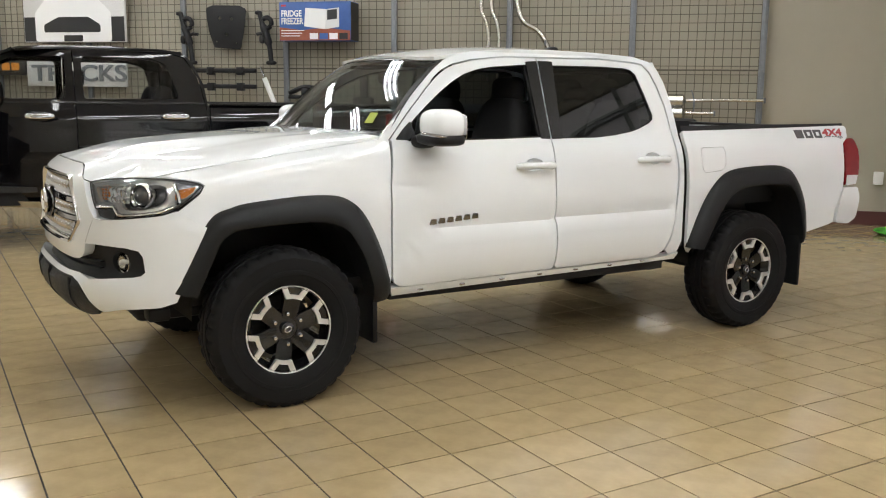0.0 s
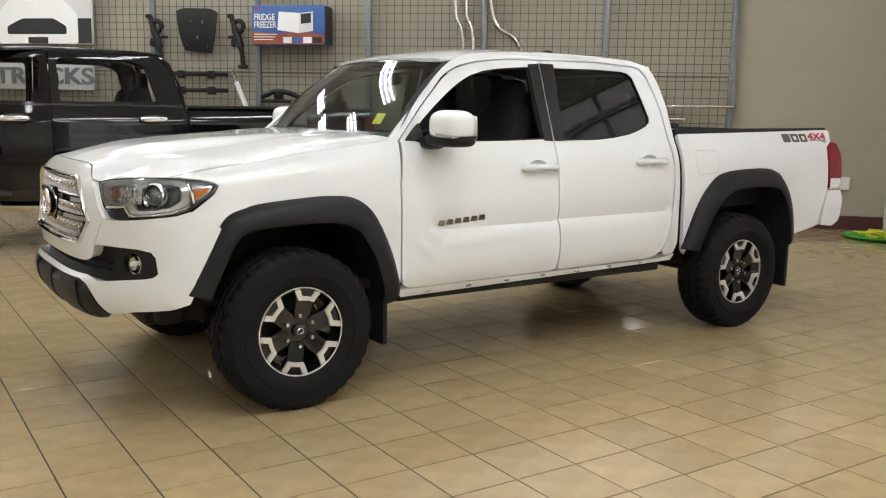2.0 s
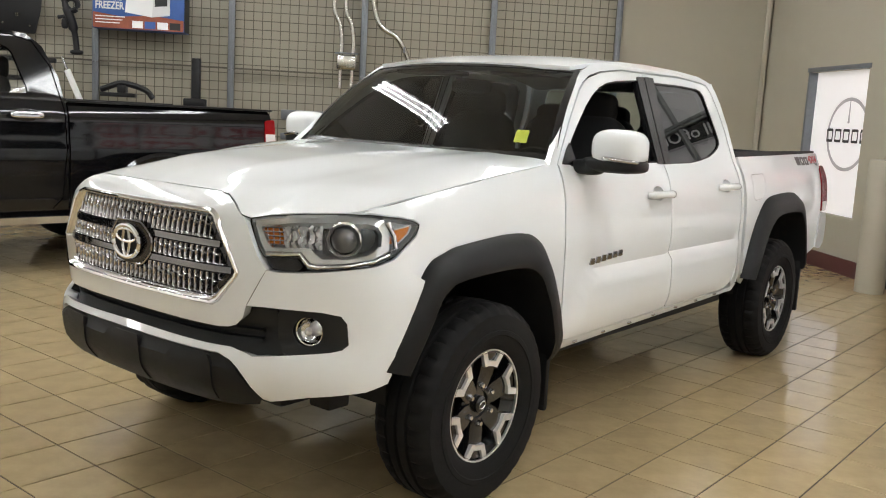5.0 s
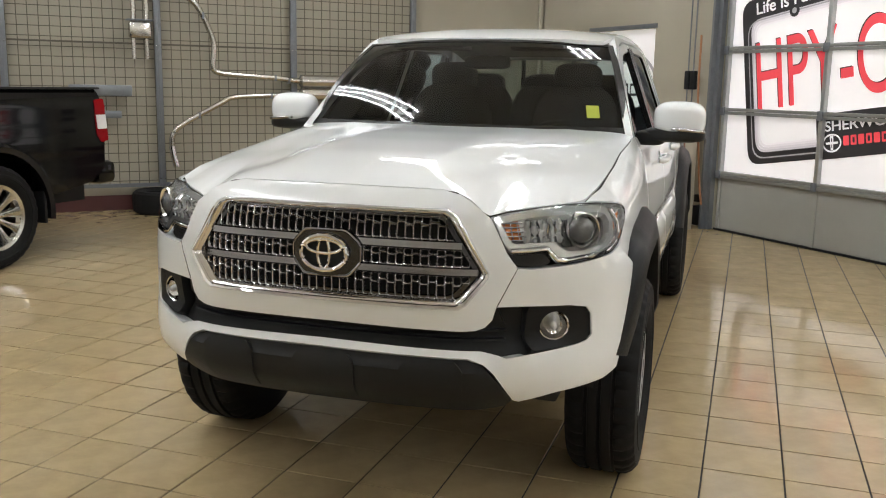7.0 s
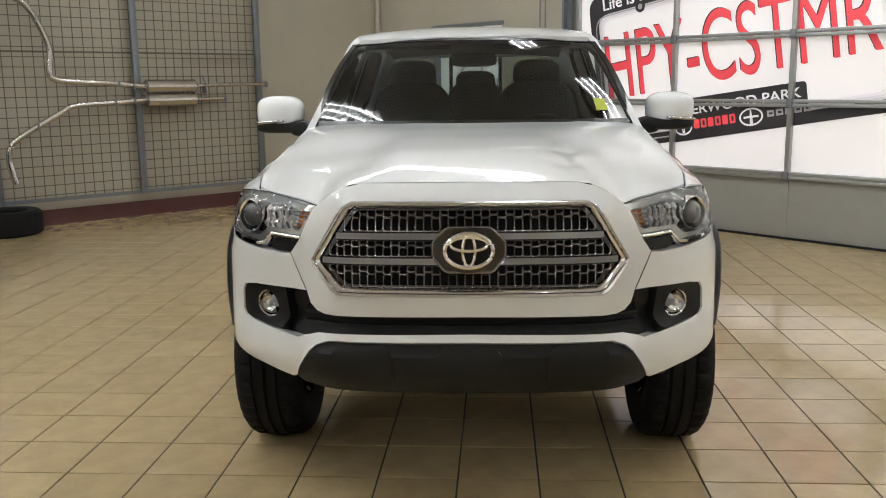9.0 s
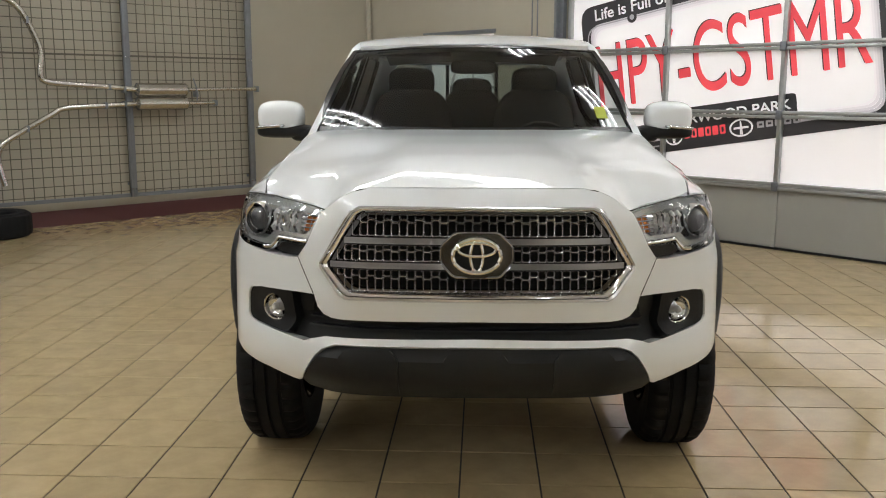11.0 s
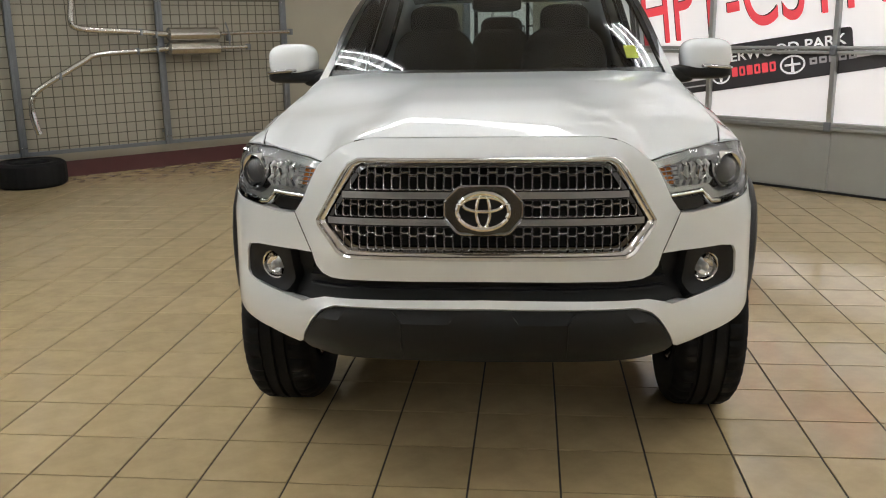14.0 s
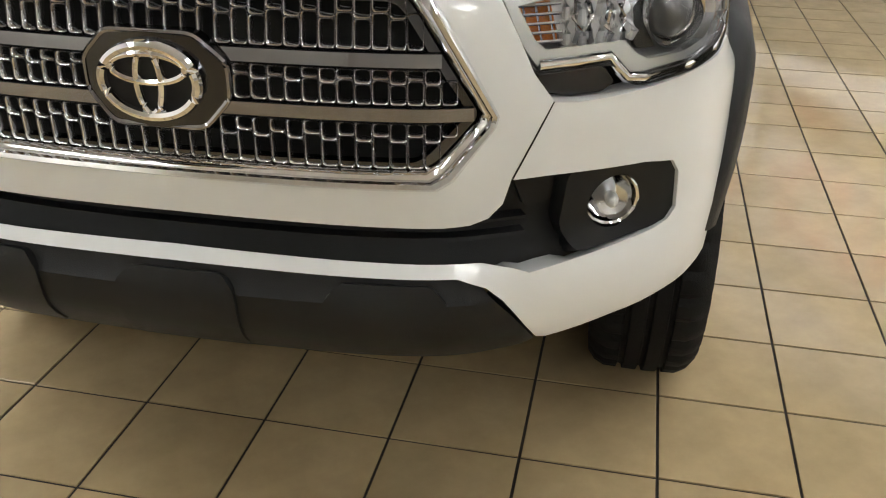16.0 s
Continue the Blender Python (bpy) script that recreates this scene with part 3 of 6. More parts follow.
for a, b in zip(rings, rings[1:]):
    for i in range(len(a)):
        j = (i + 1) % len(a)
        bm.faces.new((a[i], a[j], b[j], b[i]))
bmesh.ops.recalc_face_normals(bm, faces=bm.faces)
part("grille_frame", bm, CHROME, truck, "bright chrome grille frame", 45)
GR2 = [(a * .965, .955 + (b - .955) * .93) for a, b in GRI]
part("grille_inner_frame", sheet(fillet(mirror_pts(GRI[1:-1]), .012), nose(-.018), [fillet(mirror_pts(GR2[1:-1]), .01)], .03, .02), SMOKED, truck)
part("grille_backing", sheet(mirror_pts(GRO[1:-1]), nose(-.054), (), .06, 0), DARK, truck)


def grille_half(z):
    if z > 1.078:
        return .385
    if z > .915:
        return float(np.interp(z, [.915, 1.078], [.494, .392]))
    return float(np.interp(z, [.835, .915], [.425, .494]))


def nose_bar(bm, s0, s1, z0, z1, o0, o1, n=1, taper=0.0):
    cols = []
    for k in range(n + 1):
        s = s0 + (s1 - s0) * k / n
        cols.append([bm.verts.new(skin(s, z, o)) for z, o in ((z0, o0), (z0 + taper, o1), (z1 - taper, o1), (z1, o0))])
    for a, b in zip(cols, cols[1:]):
        for i in range(3):
            bm.faces.new((a[i], b[i], b[i + 1], a[i + 1]))
    for c in (cols[0], cols[-1]):
        bm.faces.new(c)


for z in (.998, .917):
    bm = bmesh.new()
    h = grille_half(z)
    nose_bar(bm, -h, h, z - .0155, z + .0155, -.04, -.010, 24, .0055)
    bmesh.ops.recalc_face_normals(bm, faces=bm.faces)
    part("grille_bar", bm, GRILLE, truck, "satin chrome bar")


def grille_cell(bm, s, z0, z1):
    """One rounded chrome ring of the lattice."""
    zc, hz, hs = (z0 + z1) / 2, (z1 - z0) / 2 + .0008, .0136
    rings = []
    for inset, off in ((0, -.030), (.0003, -.019), (.0012, -.014), (.0026, -.016), (.0034, -.032)):
        w, h = hs - inset, hz - inset * 1.25
        r = min(.005, h * .6)
        loop = [(sx * (w - r) + r * math.cos(q), sz * (h - r) + r * math.sin(q)) for sx, sz, q0 in ((1, 1, 0), (-1, 1, 90), (-1, -1, 180), (1, -1, 270)) for q in (math.radians(q0), math.radians(q0 + 45), math.radians(q0 + 90))]
        rings.append([bm.verts.new(skin(s + p, zc + q, off)) for p, q in loop])
    for p, q in zip(rings, rings[1:]):
        for i in range(12):
            j = (i + 1) % 12
            bm.faces.new((p[i], p[j], q[j], q[i]))


bm = bmesh.new()
for lo, hi in ((.830, .903), (.931, .984), (1.012, 1.086)):
    for k in range(-20, 21):
        mid = hi - (hi - lo) * (.30 if k % 2 else .42)
        for a, b in ((lo, mid), (mid, hi)):
            s = k * .0268
            if abs(s) + .010 < (grille_half(a) + grille_half(b)) / 2 and not (abs(s) < .10 and .89 < (a + b) / 2 < 1.02):
                grille_cell(bm, s, a, b)
bmesh.ops.recalc_face_normals(bm, faces=bm.faces)
part("grille_lattice", bm, LATTICE, truck, "bright chrome lattice of small rounded cells", 60, kind="stuff")
# badge: eight-sided plate with an oval ring
BC = Vector(skin(0, .956))
BX = BC.x - .006


def oval(cy, cz, ry, rz, r, n=40, tilt=0.0):
    return tube(bmesh.new(), [(BX - .008 - tilt * math.sin(a), cy + ry * math.cos(a), cz + rz * math.sin(a)) for a in [2 * math.pi * k / n for k in range(n)]], r, 8, True)


oct_o = fillet([(.072, .076), (.120, .030), (.120, -.026), (.078, -.074), (-.078, -.074), (-.120, -.026), (-.120, .030), (-.072, .076)], .015)
badge = part("badge_plate", sheet(oct_o, lambda a, b: Vector((BX + .012 * (abs(a) / .11) ** 2, -a, .956 + b)), (), .02, .03), SMOKED, truck, "dark chrome badge plate")
bm = bmesh.new()
tube(bm, [(BX + .001 + .012 * (abs(a) / .11) ** 2, -a * .97, .956 + b * .97) for a, b in oct_o], .0045, 6, True)
part("badge_rim", bm, GRILLE, badge)
part("badge_disc", sheet([(0.076 * math.cos(a * .157), .054 * math.sin(a * .157)) for a in range(40)], lambda a, b: Vector((BX - .004, -a, .956 + b)), (), .03, .004), DARK, badge)
part("badge_ring", oval(0, .957, .077, .055, .0085), CHROME, badge)
part("badge_ring", oval(0, .957, .020, .050, .0062), CHROME, badge)
part("badge_ring", oval(0, .978, .060, .022, .0062), CHROME, badge)

# bumper
BUMP = [(.618, .930), (.66, .926), (.712, .928), (.78, .934), (.95, .955), (1.012, .974), (1.145, .895), (1.09, .755), (1.022, .612), (1.0, .565), (.93, .540), (.758, .522), (.640, .494), (.617, .503), (.585, .545), (.562, .577), (.540, .606), (.512, .632), (.466, .651), (.0, .655)]
BUMP = shifted(BUMP)
OPEN = [(.556, .810), (.615, .811), (.80, .806), (.865, .795), (.885, .770), (.893, .700), (.872, .683), (.833, .675), (.585, .649), (.558, .659), (.507, .671), (.0, .678)]
part("front_bumper", sheet(BUMP + [(-a, b) for a, b in reversed(BUMP[:-1])] + [(-a, b) for a, b in OPEN] + list(reversed(OPEN[:-1])), lambda s, z: skin(s, z, .002 + .020 * smooth01((abs(s) - .84) / .34) * smooth01((.965 - z) / .09) * smooth01((z - .47) / .1)), (), .035, .05), WHITE, truck, "white-painted front bumper")
part("lower_intake", sheet(mirror_pts([(.0, .75), (.46, .75), (.57, .83), (.90, .83), (.91, .66), (.58, .63), (.0, .66)][1:-1]), nose(-.055), (), .05, 0), PLASTIC, truck, "black lower intake insert")
bm = bmesh.new()
for z in (.693, .722):
    nose_bar(bm, -.60, .60, z - .004, z + .004, -.06, -.03, 24, .001)
bmesh.ops.recalc_face_normals(bm, faces=bm.faces)
part("intake_slat", bm, PLASTIC, truck)
# valance with raised pads
VAL = [(.0, .650), (.462, .646), (.508, .628), (.556, .574), (.612, .503), (.60, .478), (.52, .462), (.0, .452)]
part("lower_valance", sheet(mirror_pts(VAL[1:-1]), lambda s, z: skin(s, z, .004 - .019 * smooth01((z - .606) / .03)), (), .022, .05), CHARCOAL, truck, "textured charcoal lower valance")
for a, b in ((-.45, -.255), (-.105, .105), (.255, .45)):
    part("valance_pad", sheet(fillet([(a + .024, .640), (b - .024, .640), (b, .612), (b, .475), (a, .475), (a, .612)], .008), lambda s, z: skin(s, z, .010 - .011 * smooth01((z - .618) / .03)), (), .03, .03), CHARCOAL, truck)
part("skid_shield", boxes((-.60, .45, -.46, .46, .385, .46), bev=.03), UNDER, truck)


HEADLAMP = [(.535, 1.085), (.60, 1.098), (.70, 1.108), (.83, 1.113), (.96, 1.114), (1.06, 1.106), (1.118, 1.094), (1.140, 1.082), (1.118, 1.052), (1.02, .985), (.955, .962), (.88, .950), (.80, .942), (.765, .938), (.742, .946), (.722, .975), (.60, .966), (.575, 1.0)]


def front_lamps(side):
    hl = lambda off: (lambda s, z: skin(s, z, off - .034 * (1 - smooth01((s - .5) / .38)), side, True))
    HL = shifted(HEADLAMP)
    lamp = part("headlight", sheet(HL, hl(-.055), (), .04, 0), LAMPGREY, truck, "clear headlight with chrome trim and amber reflectors")
    part("lens", sheet(fillet(HL, .012), hl(.003), (), .03, .012), LENS, lamp, "clear lens")
    cen = Vector((.85, 1.03))
    inset = [tuple(cen + (Vector(p) - cen) * .985) for p in HL]
    part("bowl_wall", sheet(HL, hl(-.006), [inset], .03, .05), LAMPCHROME, lamp)
    bm = bmesh.new()
    tube(bm, [hl(.001)(*p) for p in densify(fillet(HL, .012), .04)], .002, 6, True)
    part("gasket", bm, TRIM, lamp, "thin black gasket")
    # chrome bezel round the bowl and the stepped lower strip
    outer = shifted([(.550, 1.080), (.70, 1.103), (.83, 1.108), (.95, 1.108), (1.0, 1.098), (1.012, 1.06), (1.005, 1.0), (.945, .964), (.86, .952), (.775, .946), (.746, .956), (.728, .984), (.606, .974), (.580, 1.01)])
    inn = shifted([(.575, 1.064), (.70, 1.083), (.83, 1.088), (.93, 1.089), (.968, 1.080), (.980, 1.055), (.975, 1.018), (.93, .990), (.86, .976), (.785, .974), (.766, .984), (.745, 1.006), (.62, .999), (.602, 1.015)])
    part("bezel", sheet(outer, hl(-.010), [inn], .025, .022), LAMPCHROME, lamp, "chrome bezel")
    part("fluted_reflector", sheet(fillet([(.64, 1.070), (.79, 1.086), (.80, 1.0), (.66, .995)], .01), hl(-.040), (), .03, .01), REFLECT, lamp, "fluted bright reflector")
    part("projector_shroud", sheet(fillet(shifted([(.775, 1.084), (.94, 1.086), (.972, 1.06), (.965, 1.02), (.92, .992), (.78, .98)]), .02), hl(-.038), (), .03, .01), TRIM, lamp, "dark shroud round the projector")
    part("amber_reflector", sheet([(.572, 1.056), (.640, 1.068), (.652, 1.006), (.604, 1.006)], hl(-.036), (), .03, .01), AMBER, lamp, "amber ribbed reflector")
    part("marker_panel", sheet(shifted([(1.015, 1.096), (1.06, 1.098), (1.125, 1.083), (1.105, 1.052), (1.01, .985), (.985, 1.0), (.99, 1.05)]), hl(-.032), (), .03, .01), LAMPGREY, lamp, "grey marker panel")
    mk = shifted([(1.005, 1.062), (1.110, 1.078), (1.092, 1.054), (1.055, 1.030), (1.005, 1.022)])
    mc = Vector(np.mean(mk, axis=0))
    part("marker_frame", sheet(fillet([tuple(mc + (Vector(p) - mc) * 1.22) for p in mk], .008), hl(-.016), [fillet(mk, .005)], .02, .016), LAMPCHROME, lamp, "chrome marker frame")
    part("amber_marker", sheet(fillet(mk, .005), hl(-.018), (), .02, .01), AMBER, lamp, "amber side marker")
    for k in range(5):
        z = 1.006 + .0135 * k
        bm = bmesh.new()
        tube(bm, [hl(-.026)(.588 - .004 * k, z), hl(-.026)(.655, z + .002)], .0028, 6)
        part("rib", bm, CHROME, lamp)
    for k in range(3):
        bm = bmesh.new()
        tube(bm, [hl(-.030)(.600 + .022 * k, 1.004), hl(-.030)(.590 + .022 * k, 1.062)], .0022, 6)
        part("rib", bm, CHROME, lamp)
    for k in range(9):
        bm = bmesh.new()
        x0, zm = .662 + .0145 * k, 1.036 + .010 * math.sin(k * 2.3)
        for za, zb in ((1.002, zm - .003), (zm + .003, 1.072 + .001 * k)):
            tube(bm, [hl(-.036)(x0 + .004, za), hl(-.025)(x0 + .006 * math.sin(k * 1.7), (za + zb) / 2), hl(-.036)(x0 + .004, zb)], .0062, 8)
        part("reflector_cell", bm, CHROME if k % 2 else REFLECT, lamp)
    c, n = hl(-.022)(.868, 1.036), (hl(0)(.868, 1.036) - hl(-.1)(.868, 1.036)).normalized()
    n = (n * .7 + Vector((-.5, -side * .12, 0))).normalized()
    rot = n.to_track_quat("Y", "Z").to_matrix().to_4x4()
    part("projector_ring", moved(lathe([(.058, -.03), (.058, .004), (.054, .010), (.047, .003), (.046, -.03)], 32), Matrix.Translation(c) @ rot), CHROME, lamp, "chrome projector ring")
    part("projector_lens", moved(lathe([(.0, .022), (.02, .019), (.036, .010), (.044, -.004), (.044, -.02), (0, -.02)], 32), Matrix.Translation(c) @ rot), PROJ, lamp, "dark glass projector lens")
    bm = bmesh.new()
    tube(bm, [hl(-.006)(s, z) for s, z in shifted([(.606, .977), (.665, .980), (.718, .985), (.732, .967), (.746, .951), (.772, .948), (.86, .956), (.940, .968), (1.0, .990), (1.028, 1.012), (1.022, 1.05), (1.008, 1.092)])], .0105, 10)
    part("trim_strip", bm, CHROME, lamp, "chrome lower strip")
    part("lamp_notch", sheet(fillet([(.603, .962), (.715, .970), (.735, .945), (.712, .930), (.66, .928), (.62, .935)], .008), hl(-.006), (), .03, .03), TRIM, truck, "gloss black filler under the headlight")
    # fog lamp in its pocket
    pk = part("fog_pocket", sheet(fillet([(.66, .805), (.80, .808), (.868, .798), (.889, .770), (.897, .700), (.875, .680), (.84, .673), (.68, .658), (.655, .70)], .02), lambda s, z: skin(s, z, -.014 + .010 * smooth01((s - .80) / .08), side), [[(.758 + .052 * math.cos(a * .2618), .735 + .049 * math.sin(a * .2618)) for a in range(24)]], .03, .04), PLASTIC, truck, "black fog lamp pocket")
    c = nose(-.022, side)(.758, .735)
    rot = Vector((-.94, -side * .30, 0)).normalized().to_track_quat("Y", "Z").to_matrix().to_4x4()
    part("fog_lens", moved(lathe([(0, .014), (.022, .012), (.038, .005), (.047, -.007)], 32), Matrix.Translation(c) @ rot), LENS, pk, "round clear fog lens")
    part("fog_bowl", moved(lathe([(0, -.018), (.020, -.014), (.037, -.006), (.048, .0), (.050, -.002), (.050, -.03)], 14), Matrix.Translation(c) @ rot), CHROME, pk, "faceted bright reflector")
    part("fog_bulb", moved(blob(0, .0, 0, .012, .02, .014, 1, 1, 10, 8), Matrix.Translation(c) @ rot), REFLECT, pk)
    part("intake_vane", sheet(fillet([(.57, .80), (.65, .795), (.65, .745), (.60, .735)], .01), nose(-.042, side), (), .04, .02), PLASTIC, truck)


sides(front_lamps)

# bonnet: its front edge follows the grille surround and the headlights
HCX = [-.85, -.80, -.7, -.5, -.2, .1, .45, .7]
HCZ = [1.150, 1.174, 1.208, 1.244, 1.272, 1.29, 1.302, 1.31]
_hx = np.arange(-.95, .9, .01)
_hk = np.hanning(27)
HZ = np.convolve(np.pad(np.interp(_hx, HCX, HCZ), 13, mode="reflect", reflect_type="odd"), _hk / _hk.sum(), "valid")
FRONT_EDGE = [skin(s, z) for s, z in SURR[:4]] + [skin(.505, 1.105), skin(.54, 1.088, -.03)]
FRONT_EDGE += [skin(s, z + .004, -.034 * (1 - smooth01((s - .5) / .38)), 1, True) for s, z in shifted([(.60, 1.098), (.70, 1.108), (.80, 1.112), (.875, 1.114)])]
FEY, FEX, FEZ = [-p.y for p in FRONT_EDGE], [p.x for p in FRONT_EDGE], [p.z for p in FRONT_EDGE]
# the bonnet's side edge runs along the top of the wing
WING_EDGE = [skin(x + S0, ztop(x), 0.0, 1, True) for x in (-.64, -.58, -.5, -.4, -.3, -.2, -.1, 0, .1, .2, .3, .4, .5, .6)]
WEX, WEY = [p.x for p in WING_EDGE], [-p.y - .005 for p in WING_EDGE]


def bonnet_raw(x, y):
    zc = float(np.interp(x, _hx, HZ))
    ze = ztop(x) + .003
    u = abs(y) / float(np.interp(x, WEX, WEY))
    back = smooth01((x + .25) / .6)
    shoulder = smooth01((u - .30) / (.26 + .14 * back))
    a = .42 - .27 * back
    crease = .004 * math.exp(-((u - .56 - .08 * back) / .07) ** 2)
    return zc - (zc - ze) * (a * shoulder + (1 - a) * u ** (3.6 + 4.0 * back)) + crease


def bonnet(x, y):
    xe, ze = float(np.interp(abs(y), FEY, FEX)), float(np.interp(abs(y), FEY, FEZ))
    w = 1 - smooth01((x - xe) / .34)
    return Vector((x, y, bonnet_raw(x, y) + (ze - bonnet_raw(xe, y)) * w))


HOOD = [(x + .006, y + .004 * (y > .4)) for x, y in zip(FEX, FEY)] + [(x, y) for x, y in zip(WEX, WEY) if FEX[-1] + .03 < x < .58] + [(.60, .775), (.585, .70), (.535, .48), (.485, .2), (.475, 0)]
part("bonnet", sheet(HOOD + [(a, -b) for a, b in reversed(HOOD[1:-1])], bonnet, (), .03, .02, (0, 0, -5)), WHITE, truck, "white bonnet with a raised centre")
# dark tube in the bonnet gap, painting the shade of the shut line
seal = curve3([p + Vector((.004, 0, -.004)) for p in FRONT_EDGE[:6]], 4)
part("bonnet_seal", tube(bmesh.new(), [(p[0], -p[1], p[2]) for p in reversed(seal)] + [tuple(p) for p in seal[1:]], .0023, 6), DARK, truck, "dark tube for the shade in the bonnet shut line")
# the same painted shade along the wing gaps and bumper seams
for side in (1, -1):
    edge = [Vector((p.x, p.y * side + side * .0025, p.z - .004)) for p in WING_EDGE[1:-1]]
    part("wing_seal", tube(bmesh.new(), edge, .003, 6), DARK, truck, "dark tube for the shade in the wing shut line")
    part("bumper_seal", tube(bmesh.new(), [nose(.0005, side)(a, b) for a, b in ((.619, .930), (.60, .897), (.578, .855), (.556, .812))], .0016, 6), DARK, truck, "dark tube for the shade in the bumper seam")
part("cowl", sheet([(.38, -.70), (.66, -.78), (.66, .78), (.38, .70)], lambda x, y: Vector((x, y, min(1.262 - .02 * (y / .7) ** 2, bonnet_raw(x, y) - .03))), (), .06, .01, (0, 0, -5)), PLASTIC, truck, "black cowl panel")


# wings, doors, bed sides
F_O = [(-.525, .605), (-.447, .765), (-.38, .90), (-.329, .955), (-.26, .978), (-.186, .996), (.0, 1.012), (.125, 1.018), (.24, 1.014), (.304, 1.000), (.37, .962), (.425, .900), (.475, .81), (.519, .705), (.55, .60), (.572, .51), (.568, .468)]
F_I = [(-.430, .580), (-.37, .73), (-.323, .832), (-.285, .865), (-.244, .882), (-.15, .892), (.0, .898), (.12, .898), (.22, .885), (.30, .845), (.35, .78), (.385, .72), (.410, .655), (.435, .58), (.452, .51), (.458, .48), (.46, .46)]
R_O = [(2.672, .575), (2.72, .68), (2.79, .816), (2.87, .93), (2.964, 1.010), (3.05, 1.045), (3.159, 1.060), (3.33, 1.068), (3.508, 1.066), (3.60, 1.045), (3.658, 1.015), (3.72, .94), (3.774, .835), (3.80, .70), (3.812, .585)]
R_I = [(2.775, .560), (2.835, .66), (2.903, .772), (2.975, .86), (3.047, .912), (3.12, .935), (3.213, .945), (3.35, .948), (3.48, .946), (3.57, .930), (3.63, .88), (3.675, .81), (3.71, .72), (3.735, .62), (3.745, .53)]
mid = lambda a, b, k=.5: [(p[0] * (1 - k) + q[0] * k, p[1] * (1 - k) + q[1] * k) for p, q in zip(a, b)]


def flanks(side):
    fl = flank(side)
    cup_hole = lambda xh, zh: [(xh + .12 + .066 * math.cos(a * .3142), zh + .004 + .036 * math.sin(a * .3142)) for a in range(20)]
    fen = lambda x, z: skin(x + S0, z, 0.0, side, True)
    arch = mid(F_O, F_I)
    wing = [(-.498, .970), (-.393, 1.046), (-.369, 1.084), (-.393, 1.100), (-.455, 1.112), (-.55, 1.120), (-.60, 1.117), (-.5, ztop(-.5)), (-.2, ztop(-.2)), (.1, ztop(.1)), (.40, ztop(.40)), (.60, ztop(.60)), (.604, 1.265), (.574, 1.05), (.572, .562), (.565, .47)] + arch[::-1][2:-3] + [(-.37, .885)]
    part("front_wing", sheet(wing, fen, (), .045, .02), WHITE, truck)
    WF = [(.690, 1.284), (.722, 1.325), (.775, 1.378), (.87, 1.452), (.966, 1.522), (1.05, 1.575), (1.134, 1.616), (1.23, 1.645), (1.335, 1.661), (1.565, 1.679), (1.578, 1.272), (1.3, 1.266), (.9, 1.262), (.72, 1.262)]
    SEAM = [(.612, 1.272), (.70, 1.362), (.771, 1.432), (.86, 1.515), (.947, 1.592), (1.0, 1.628), (1.07, 1.660), (1.188, 1.688), (1.30, 1.702), (1.427, 1.713)]
    fd = [(.620, 1.262), (.583, 1.05), (.582, .580), (.592, .545), (.62, .526), (.66, .521), (1.60, .530), (1.622, .54), (1.630, .70), (1.622, .785), (1.629, .86), (1.628, 1.04), (1.640, 1.26), (1.640, 1.715)] + SEAM[::-1]
    door = part("front_door", sheet(fd, fl, [WF, cup_hole(1.371, 1.120)], .045, .018), WHITE, truck, "white front door with its window rolled down" if side > 0 else "white front door")
    rd = [(1.648, 1.715), (1.648, 1.26), (1.637, 1.04), (1.638, .86), (1.631, .785), (1.639, .70), (1.631, .545), (1.65, .531), (2.37, .536), (2.43, .548), (2.47, .575), (2.505, .63), (2.545, .73), (2.572, .84), (2.590, 1.07), (2.586, 1.28), (2.570, 1.45), (2.54, 1.56), (2.50, 1.65), (2.455, 1.696), (2.40, 1.706), (2.11, 1.722)]
    WR = [(1.690, 1.264), (1.70, 1.679), (2.10, 1.683), (2.30, 1.678), (2.355, 1.668), (2.39, 1.640), (2.43, 1.52), (2.464, 1.395), (2.455, 1.368), (2.419, 1.345), (2.34, 1.317), (2.261, 1.297), (2.12, 1.277), (1.977, 1.266)]
    rdoor = part("rear_door", sheet(rd, fl, [WR, cup_hole(2.265, 1.134)], .045, .018), WHITE, truck, "white rear door")
    for w, dr, gm in ((WF, door, None if side > 0 else SIDEGLASS), (WR, rdoor, TINT)):
        cen = np.mean(w, axis=0)
        small = [tuple(cen + (np.array(p) - cen) * .965) for p in w]
        part("window_seal", sheet(w, flank(side, -.004), [small], .05, .02), TRIM, dr, "black window seal")
        if gm:
            part("window_glass", sheet(w, flank(side, -.012), (), .06, .004), gm, dr, "dark window glass")
    part("pillar_cover", sheet(fillet([(1.572, 1.266), (1.560, 1.694), (1.638, 1.700), (1.637, 1.264)], .003), flank(side, .006), (), .03, .01), TRIM, door, "gloss black pillar cover")
    part("pillar_cover", sheet(fillet([(1.650, 1.264), (1.650, 1.702), (1.75, 1.700), (1.72, 1.264)], .003), flank(side, .006), (), .03, .01), TRIM, rdoor, "gloss black pillar cover")
